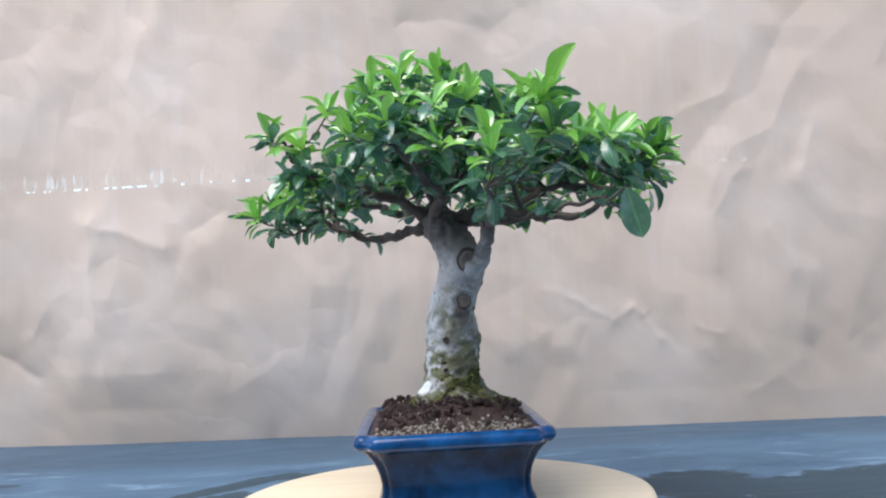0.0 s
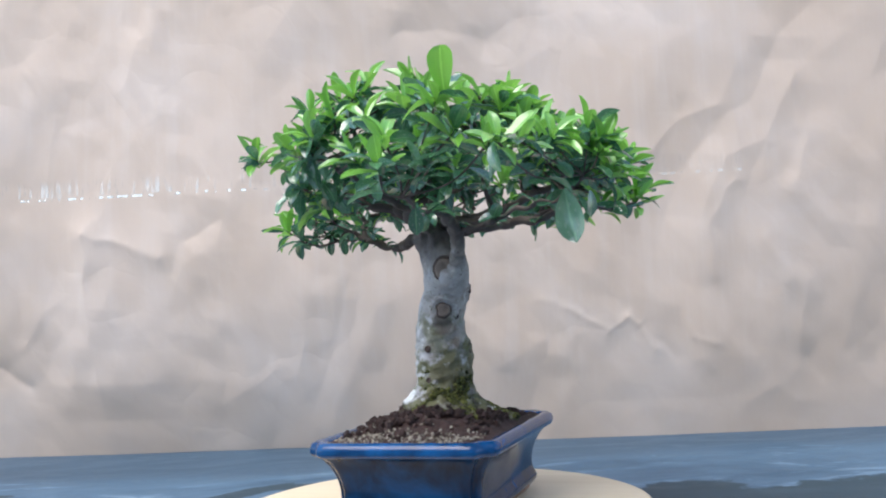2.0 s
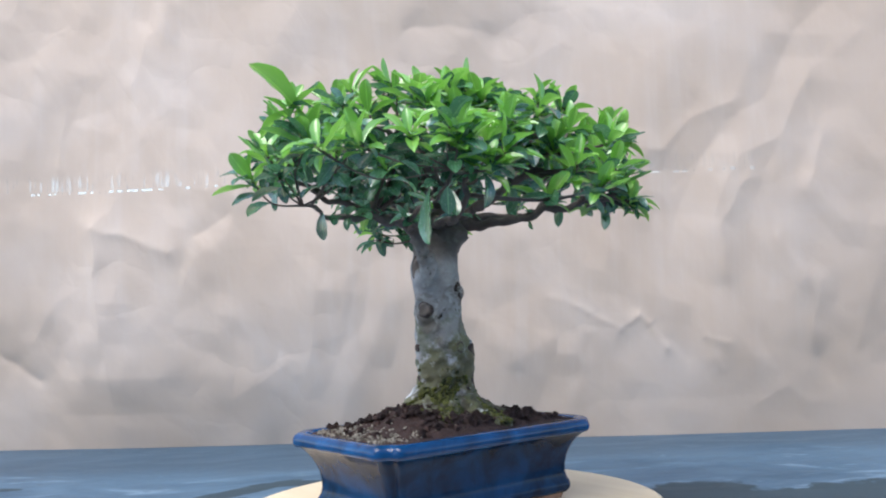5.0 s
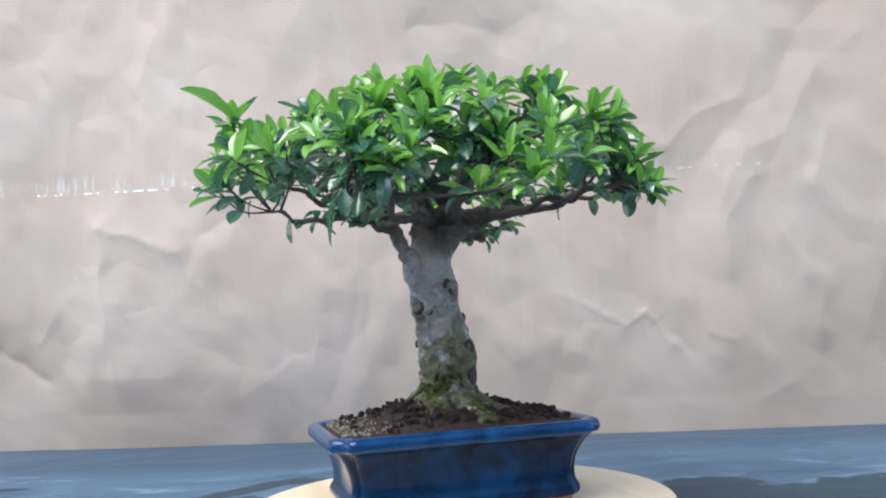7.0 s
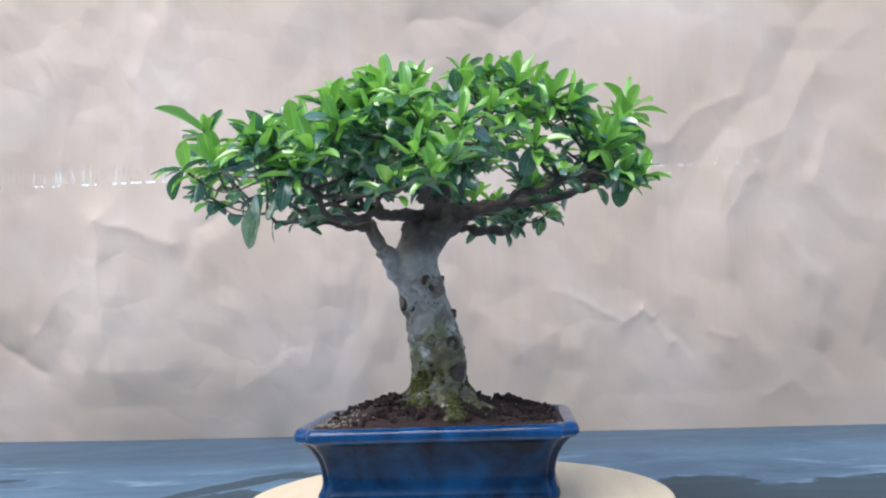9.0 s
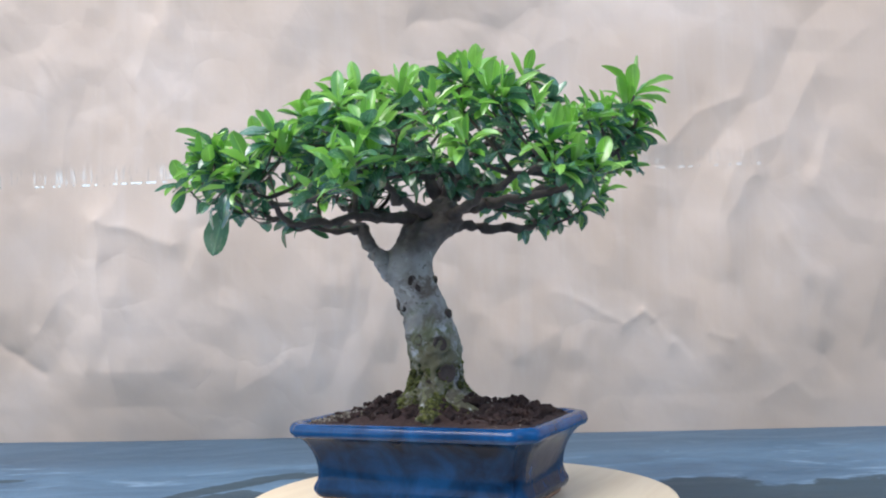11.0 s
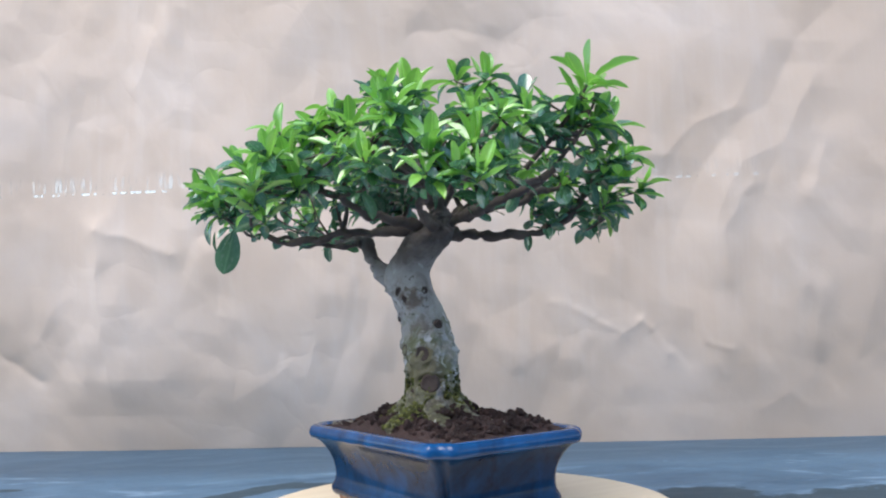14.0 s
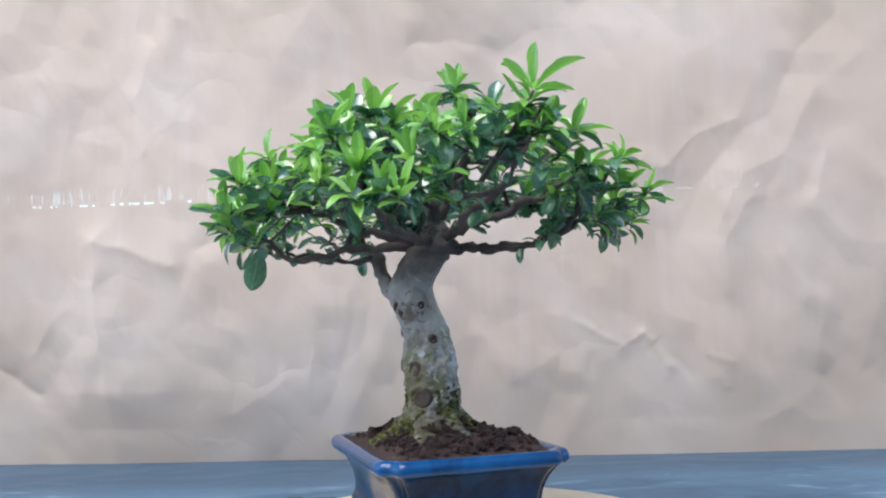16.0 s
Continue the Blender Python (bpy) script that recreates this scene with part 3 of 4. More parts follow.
def build_soil():
    zb = 0.05
    soil = thing("soil", zb, "dark crumbly potting soil with pale grit in the pot", "soil")
    n = 90
    verts, faces = [], []
    for j in range(n + 1):
        for i in range(n + 1):
            x = POT_X + (i / n * 2 - 1) * (HALF_W - 0.0072)
            y = POT_Y + (j / n * 2 - 1) * (HALF_L - 0.0072)
            k = max(0, abs(x - POT_X) + abs(y - POT_Y) - (HALF_W + HALF_L - 0.0144 - 0.0095)) * 0.5
            x, y = x - math.copysign(k, x - POT_X), y - math.copysign(k, y - POT_Y)
            verts.append((x, y, soil_height(x, y) - zb))
    for j in range(n):
        for i in range(n):
            o = j * (n + 1) + i
            faces.append((o, o + 1, o + n + 2, o + n + 1))
    part("mound", mesh_of("mound", verts, faces, SOIL), soil)
    rng = np.random.default_rng(11)
    clods, grit, big = [], [], []
    forms = [mesh_of("clod", *lump_shape((0, 0, 0), 1.0, rng), SOIL, False) for _ in range(7)]
    while len(clods) < 620:
        x, y = POT_X + rng.uniform(-1, 1) * (HALF_W - 0.0125), POT_Y + rng.uniform(-1, 1) * (HALF_L - 0.0125)
        if abs(x - POT_X) + abs(y - POT_Y) > HALF_W + HALF_L - 0.034 or math.hypot(x - 0.008, y + 0.004) < 0.018:
            continue
        if y < -0.048 and rng.random() < 0.75:
            continue
        heap = 0.5 + 0.5 * noise.noise((x * 45, y * 45, 20))
        r = rng.uniform(0.0010, 0.0026) + 0.0056 * max(0, heap - 0.45) * rng.random()
        place = (x, y, soil_height(x, y) + r * 0.35 + max(0, heap - 0.5) * 0.016 * rng.random() - zb)
        if r > 0.0021 and len(big) < 240:
            big.append((place, r, rng.uniform(0, 360)))
        clods.append(lump_shape(place, r if (place, r) not in [(b[0], b[1]) for b in big[-1:]] else r * 0.5, rng))
    while len(grit) < 560:
        x = POT_X + rng.uniform(-1, 1) * (HALF_W - 0.0115)
        y = -0.0735 + abs(rng.normal(0, 0.012)) if rng.random() < 0.8 else POT_Y + rng.uniform(-1, 1) * (HALF_L - 0.012)
        if abs(x - POT_X) + abs(y - POT_Y) > HALF_W + HALF_L - 0.031 or math.hypot(x - 0.008, y + 0.004) < 0.02 or y < POT_Y - HALF_L + 0.0105:
            continue
        r = rng.uniform(0.0004, 0.0011)
        grit.append(lump_shape((x, y, soil_height(x, y) + r * 0.5 - zb), r, rng))
    for i, (place, r, turn) in enumerate(big):
        part("clod", forms[i % 7], soil).matrix_basis = pose(*place, turn * 0.3, 0, turn) @ Matrix.Scale(r, 4)
    part("clod_rest", mesh_of("clod_rest", *gather(clods), SOIL, False), soil, kind="stuff")
    part("grit", mesh_of("grit", *gather(grit), GRIT, False), soil, kind="stuff")
    return soil


# ---- bonsai tree ----
TREE_BASE = 0.07
SCARS = [  # place on the trunk, radius, dark
    ((0.0205, -0.0321, 0.1622), 0.0088, False), ((0.0160, -0.0219, 0.1390), 0.0064, False), ((0.0182, -0.0025, 0.1498), 0.0030, True),
    ((0.0223, -0.0055, 0.1477), 0.0040, True), ((0.0145, -0.0033, 0.1515), 0.0026, True), ((0.0090, 0.0048, 0.1310), 0.0032, True),
    ((0.0190, 0.0044, 0.1136), 0.0055, True), ((0.0158, 0.0062, 0.0965), 0.0070, True), ((0.0247, -0.0088, 0.1509), 0.0034, True),
    ((0.0204, -0.0162, 0.1352), 0.0026, True), ((0.0208, -0.0055, 0.1161), 0.0038, True), ((0.0215, -0.0012, 0.0890), 0.0045, True),
    ((0.0051, -0.0190, 0.1164), 0.0024, True), ((0.0043, -0.0186, 0.0982), 0.0022, True),
]
TRUNK = [(0.0078, -0.0042, 0.062, 0.0165), (0.0078, -0.0044, 0.078, 0.0162), (0.0078, -0.0044, 0.085, 0.0160), (0.0075, -0.0041, 0.095, 0.0158), (0.0081, -0.0039, 0.105, 0.0163),
         (0.0085, -0.0051, 0.115, 0.0162), (0.0085, -0.0070, 0.125, 0.0152), (0.0097, -0.0091, 0.135, 0.0139), (0.0126, -0.0117, 0.145, 0.0137),
         (0.0155, -0.0143, 0.155, 0.0139), (0.0165, -0.0148, 0.164, 0.0137), (0.0125, -0.0110, 0.173, 0.0140), (0.0085, -0.0055, 0.182, 0.0145),
         (0.0050, -0.0010, 0.190, 0.0118), (0.0038, 0.0012, 0.197, 0.0078), (0.0030, 0.0025, 0.203, 0.0040)]


def build_trunk(tree):
    line = smooth_line(TRUNK, 12)
    sides = 72
    rings = []
    roots = ((-1.95, 0.0135), (-2.75, 0.0085), (-0.6, 0.0085), (0.35, 0.013), (1.1, 0.0125), (1.9, 0.010), (2.75, 0.0095), (-1.25, 0.007))
    for x, y, z, r in line:
        ring = []
        for k in range(sides):
            a = 2 * math.pi * k / sides
            flare = min(1.25, max(0.0, (0.0935 - z) / 0.0175) ** 1.9)
            reach = sum(h * math.exp(-(((a - ra + math.pi) % (2 * math.pi) - math.pi) / 0.30) ** 2) for ra, h in roots)
            d = Vector((math.cos(a), math.sin(a), 0))
            head = math.exp(-((z - 0.189) / 0.009) ** 2)
            d = Vector((d.x * (1 - 0.08 * head), d.y * (1 + 0.42 * head), 0))
            p = Vector((x, y, z)) + d * (r + flare * (0.0035 + 1.45 * reach))
            n1 = noise.noise(Vector((p.x * 75, p.y * 75, p.z * 60)))
            n2 = noise.noise(Vector((p.x * 210, p.y * 210, p.z * 170)))
            n3 = noise.noise(Vector((p.x * 520, p.y * 520, p.z * 420)))
            rough = 0.3 + 0.85 * min(1.0, max(0.0, (0.150 - z) / 0.035)) + 0.5 * min(1.0, max(0.0, (0.100 - z) / 0.01)) + 1.1 * min(1.0, max(0.0, (z - 0.168) / 0.012))
            p += d * (0.0017 * n1 + 0.0017 * n2 * rough + 0.0008 * n3 * rough)
            knob = math.exp(-(((a + 2.44 + math.pi) % (2 * math.pi) - math.pi) / 0.32) ** 2 - ((z - 0.086) / 0.0062) ** 2)
            p += d * 0.0075 * knob
            for c, rad, dark in SCARS:
                q = (p - Vector(c)).length / rad
                if q < 1.9:
                    p += d * (0.0016 * math.exp(-((q - 1.05) / 0.3) ** 2) - (0.0016 if dark else 0.0006) * math.exp(-(q / 0.7) ** 2)) * min(1, rad / 0.004)
            ring.append((p.x, p.y, p.z - TREE_BASE))
        rings.append(ring)
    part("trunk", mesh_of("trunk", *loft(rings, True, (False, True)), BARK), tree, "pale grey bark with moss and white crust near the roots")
    # pruning scars seated in the bark
    for c, rad, dark in SCARS:
        near = min(line, key=lambda q: abs(q[2] - c[2]))
        out = Vector((c[0] - near[0], c[1] - near[1], 0)).normalized()
        side = out.cross(Vector((0, 0, 1))).normalized()
        up = side.cross(out)
        base = Vector((near[0], near[1], c[2])) + out * (near[3] + 0.0006)
        seat = None
        for scale, rise, mat in ((1.0, 0.0, DARK_SCAR), (0.76, 0.0006, SCAR)):
            if dark and scale < 1:
                continue
            rings = []
            for q, lift in ((1.0, -0.0016), (0.96, 0.0003), (0.78, 0.0010), (0.55, 0.0001), (0.25, -0.0003)):
                rings.append([tuple(base + (side * math.cos(a) + up * math.sin(a) * 1.1) * rad * 0.8 * scale * q * (1 + 0.3 * noise.noise((math.cos(a) * 1.3, math.sin(a) * 1.3, c[2] * 300)))
                                    + out * (lift + rise - 0.35 * (rad * scale * q * math.cos(a)) ** 2 / near[3]) - Vector((0, 0, TREE_BASE)))
                              for a in (2 * math.pi * k / 20 for k in range(20))])
            name = "pruning_scar" if scale == 1.0 else "scar_face"
            seat = part(name, mesh_of(name, *loft(rings, True, (False, True)), mat), seat or tree)
    rng = np.random.default_rng(21)
    tufts = []
    while len(tufts) < 2600:
        a, z = rng.uniform(0, 6.283), 0.073 + abs(rng.normal(0, 0.0105))
        if noise.noise((math.cos(a) * 1.6, math.sin(a) * 1.6, z * 90)) < -0.05 or z > 0.105:
            continue
        flare = min(1.25, max(0.0, (0.0935 - z) / 0.0175) ** 1.9)
        reach = sum(h * math.exp(-(((a - ra + math.pi) % (2 * math.pi) - math.pi) / 0.30) ** 2) for ra, h in roots)
        r = 0.0160 + flare * (0.0035 + 1.45 * reach) - 0.0003
        tufts.append(lump_shape((0.0078 + r * math.cos(a), -0.0043 + r * math.sin(a), z - TREE_BASE), rng.uniform(0.0006, 0.0018), rng))
    part("moss", mesh_of("moss", *gather(tufts), MOSS), tree, "olive green moss on the root flare", kind="stuff")


BRANCHES = [
    [(0.018, -0.019, 0.150, 0.0110), (0.0263, -0.0286, 0.163, 0.0094), (0.0300, -0.0345, 0.175, 0.0068), (0.0315, -0.0392, 0.1853, 0.0056), (0.035, -0.058, 0.189, 0.0042), (0.031, -0.090, 0.1886, 0.0024), (0.028, -0.108, 0.195, 0.0014)],
    [(0.0355, -0.0395, 0.184, 0.0034), (0.0500, -0.0530, 0.184, 0.0028), (0.0644, -0.0632, 0.1856, 0.0024), (0.0932, -0.069, 0.1896, 0.0018), (0.112, -0.073, 0.200, 0.0012)],
    [(0.000, 0.004, 0.187, 0.0075), (-0.0170, 0.0128, 0.1845, 0.0050), (-0.0356, 0.0341, 0.183, 0.0042), (-0.0624, 0.0400, 0.191, 0.0036), (-0.0692, 0.0534, 0.2069, 0.0028), (-0.0840, 0.0640, 0.226, 0.0016)],
    [(-0.0615, 0.0398, 0.190, 0.0028), (-0.0760, 0.0430, 0.196, 0.0024), (-0.0908, 0.0508, 0.1937, 0.0020), (-0.101, 0.040, 0.207, 0.0013)],
]
BRANCHES += [
    [(0.000, 0.005, 0.191, 0.0068), (-0.004, 0.035, 0.197, 0.0048), (0.004, 0.0696, 0.1984, 0.0040), (-0.0072, 0.0933, 0.2078, 0.0028), (-0.014, 0.112, 0.226, 0.0018), (-0.022, 0.120, 0.248, 0.0012)],
    [(0.000, 0.006, 0.192, 0.0060), (-0.012, 0.029, 0.198, 0.0046), (-0.0300, 0.0490, 0.2028, 0.0036), (-0.052, 0.060, 0.214, 0.0026), (-0.064, 0.078, 0.228, 0.0016)],
    [(0.006, -0.006, 0.190, 0.0064), (0.0007, -0.0294, 0.1937, 0.0044), (0.008, -0.0547, 0.1969, 0.0036), (-0.0064, -0.0803, 0.2063, 0.0026), (-0.020, -0.100, 0.222, 0.0014)],
    [(0.010, -0.004, 0.191, 0.0066), (0.048, -0.003, 0.197, 0.0044), (0.085, 0.002, 0.212, 0.0030), (0.105, 0.004, 0.226, 0.0018)],
]
BRANCHES += [
    [(0.012, -0.010, 0.189, 0.0060), (0.052, -0.030, 0.188, 0.0040), (0.0836, -0.0478, 0.1850, 0.0030), (0.108, -0.058, 0.200, 0.0018)],
    [(0.006, 0.004, 0.190, 0.0060), (0.0287, 0.0283, 0.1900, 0.0044), (0.0479, 0.0564, 0.1976, 0.0034), (0.063, 0.092, 0.205, 0.0022)],
    [(0.000, -0.002, 0.194, 0.0056), (-0.028, -0.006, 0.206, 0.0040), (-0.056, -0.010, 0.216, 0.0030), (-0.078, 0.000, 0.223, 0.0022), (-0.086, -0.036, 0.236, 0.0014)],
    [(0.003, 0.001, 0.198, 0.0062), (0.010, -0.010, 0.220, 0.0044), (0.024, -0.040, 0.236, 0.0030), (0.034, -0.070, 0.240, 0.0018)],
]
BRANCHES += [
    [(0.003, 0.002, 0.198, 0.0060), (0.014, 0.018, 0.220, 0.0042), (0.034, 0.034, 0.240, 0.0028), (0.056, 0.042, 0.252, 0.0016)],
    [(0.002, 0.002, 0.202, 0.0050), (-0.006, 0.020, 0.228, 0.0036), (-0.006, 0.050, 0.246, 0.0020), (0.004, 0.060, 0.262, 0.0014)],
    [(0.003, 0.000, 0.202, 0.0050), (0.020, -0.004, 0.228, 0.0036), (0.050, -0.014, 0.240, 0.0024), (0.068, -0.022, 0.254, 0.0014)],
    [(0.002, 0.000, 0.204, 0.0044), (-0.016, -0.016, 0.230, 0.0030), (-0.026, -0.050, 0.246, 0.0020), (-0.020, -0.080, 0.252, 0.0012)],
]

SHOOTS_SOUTH = [(0.0566, -0.0529, 0.2662), (-0.0124, -0.0541, 0.2822), (-0.0311, -0.0942, 0.2399), (0.0306, -0.1283, 0.2286), (0.0277, -0.1402, 0.2157),
                (0.0948, -0.1137, 0.2242), (-0.0454, -0.0892, 0.2380), (0.0878, -0.1329, 0.2215), (0.0063, -0.0412, 0.2826), (-0.0287, -0.0924, 0.2569),
                (-0.0146, -0.1008, 0.2525), (0.0600, -0.1267, 0.2447), (-0.0199, -0.1081, 0.2418), (-0.0165, -0.0697, 0.2737), (0.0031, -0.1003, 0.2502),
                (0.0257, -0.0823, 0.2580), (0.0768, -0.1158, 0.2240), (0.0606, -0.1220, 0.2325), (0.0187, -0.0386, 0.2737), (-0.0400, -0.0750, 0.2480),
                (0.0440, -0.0900, 0.2480), (0.0020, -0.1150, 0.2260), (0.0110, -0.0560, 0.2660), (-0.0300, -0.0600, 0.2720), (0.0070, -0.0150, 0.2800)]
SHOOTS_EAST = [(0.0601, 0.0360, 0.2715), (0.0623, -0.0215, 0.2709), (0.0991, -0.0257, 0.2430), (0.1074, -0.0027, 0.2505), (0.0768, -0.0225, 0.2615),
               (0.0769, -0.0189, 0.2391), (0.1254, 0.0268, 0.2321), (0.0755, -0.0380, 0.2503), (0.1280, -0.0773, 0.2237), (0.0698, -0.0351, 0.2630),
               (0.1043, -0.0426, 0.2325), (0.0742, 0.0553, 0.2444), (0.1240, 0.0004, 0.2181), (0.0754, -0.0162, 0.2278), (0.1057, 0.0037, 0.2323),
               (0.1304, 0.0213, 0.2164), (0.1209, -0.0686, 0.2259), (0.0613, 0.0287, 0.2255), (0.1178, -0.0396, 0.2360), (0.0811, 0.0410, 0.2483),
               (0.1142, -0.0091, 0.2051), (0.0656, -0.0040, 0.2467), (0.1197, -0.0808, 0.2309), (0.1291, -0.0494, 0.2212), (0.1050, -0.0924, 0.2282),
               (0.1322, 0.0108, 0.2064), (0.0675, -0.0534, 0.2576), (0.0951, -0.0114, 0.2418), (0.1274, -0.0614, 0.2120), (0.0900, -0.0700, 0.2380)]
SHOOTS_EAST_INNER = [(0.0968, 0.0452, 0.2320), (0.1019, 0.0153, 0.2187), (0.0900, 0.0600, 0.2250), (0.0300, -0.0100, 0.2740)]
SHOOTS_NORTH = [(0.0536, 0.1198, 0.2105), (0.0656, 0.0539, 0.2659), (0.0508, 0.0499, 0.2692), (0.0823, 0.0830, 0.2461), (0.0561, 0.1091, 0.2126),
                (-0.0031, 0.0154, 0.2903), (0.0638, 0.0913, 0.2302), (0.0799, 0.0728, 0.2506), (0.0451, 0.0990, 0.2309), (0.0180, 0.1129, 0.2406),
                (0.0683, 0.0698, 0.2471), (0.0318, 0.1100, 0.2429), (-0.0119, 0.1126, 0.2437), (0.0692, 0.1015, 0.2268), (-0.0154, 0.1182, 0.2589),
                (-0.0489, 0.0995, 0.2294), (0.0266, 0.0753, 0.2546), (-0.0455, 0.1082, 0.2465), (0.0055, 0.0631, 0.2763), (0.0338, 0.0237, 0.2727),
                (0.0727, 0.1034, 0.2118), (0.0367, 0.1017, 0.2116), (-0.0054, 0.0878, 0.2489), (-0.0240, 0.1230, 0.2420), (-0.0700, 0.0750, 0.2330),
                (-0.0330, 0.0900, 0.2480), (-0.0200, 0.0400, 0.2680)]
SHOOTS_WEST = [(-0.1062, 0.0737, 0.2182), (-0.0874, -0.0570, 0.2457), (-0.0875, 0.0782, 0.2353), (-0.1184, 0.0256, 0.2089), (-0.0566, 0.0077, 0.2278),
               (-0.1038, 0.0311, 0.2186), (-0.0959, 0.0634, 0.2253), (-0.0556, 0.0592, 0.2202), (-0.0611, -0.0146, 0.2687), (-0.0450, -0.0420, 0.2620),
               (-0.0340, -0.0300, 0.2790), (-0.0790, 0.0008, 0.2230), (-0.0450, 0.0250, 0.2560), (-0.0800, -0.0300, 0.2450), (-0.0880, 0.0150, 0.2230),
               (-0.0250, 0.0000, 0.2760), (-0.0620, 0.0330, 0.2420)]


def leaf_shape(width, fold, curl, sway, tip):
    """A spoon-shaped leaf one unit long, folded along its rib; returns verts, faces and uvs."""
    rows, cols = 9, 5
    verts, uvs, faces = [], [], []
    for i in range(rows):
        s = 1 - (1 - i / (rows - 1)) ** 1.35
        w = width * 0.92 * s ** (1.1 * tip) * max(0.0, 1 - s ** 2.7) ** 0.72
        w = max(w, 0.020 if s < 0.15 else 0.003)
        y = math.sin(curl * s) / curl if abs(curl) > 1e-3 else s
        z = -(1 - math.cos(curl * s)) / curl if abs(curl) > 1e-3 else 0.0
        for j in range(cols):
            u = j / (cols - 1) * 2 - 1
            verts.append((u * w + sway * math.sin(s * 2.6) * 0.5, y, z + abs(u) ** 1.3 * w * fold + 0.012 * math.sin(s * 17 + u * 3) * abs(u)))
            uvs.append((u * 0.5 + 0.5, s))
    for i in range(rows - 1):
        for j in range(cols - 1):
            o = i * cols + j
            faces.append((o, o + 1, o + cols + 1, o + cols))
    return verts, faces, uvs


YOUNG_FORMS = [leaf_shape(w, f, c, s, p) for w, f, c, s, p in ((0.34, 0.70, 0.5, 0.02, 0.74), (0.29, 0.85, 0.9, -0.05, 0.80), (0.37, 0.55, -0.35, 0.04, 0.68), (0.27, 0.95, 0.25, 0.06, 0.85), (0.33, 0.6, 1.2, 0.0, 0.75))]
MATURE_FORMS = [leaf_shape(w, f, c, s, p) for w, f, c, s, p in ((0.46, 0.40, 0.7, 0.03, 0.65), (0.40, 0.5, 1.1, -0.04, 0.7), (0.50, 0.22, 0.3, 0.0, 0.6), (0.42, 0.4, -0.3, 0.05, 0.7))]


def aim(place, way, face, length):
    """Pose of a leaf: along way, its upper side towards face."""
    y = Vector(way).normalized()
    x = y.cross(Vector(face))
    x = x.normalized() if x.length > 1e-4 else y.orthogonal().normalized()
    z = x.cross(y)
    m = Matrix((x, y, z)).transposed().to_4x4()
    return Matrix.Translation(place) @ m @ Matrix.Scale(length, 4)


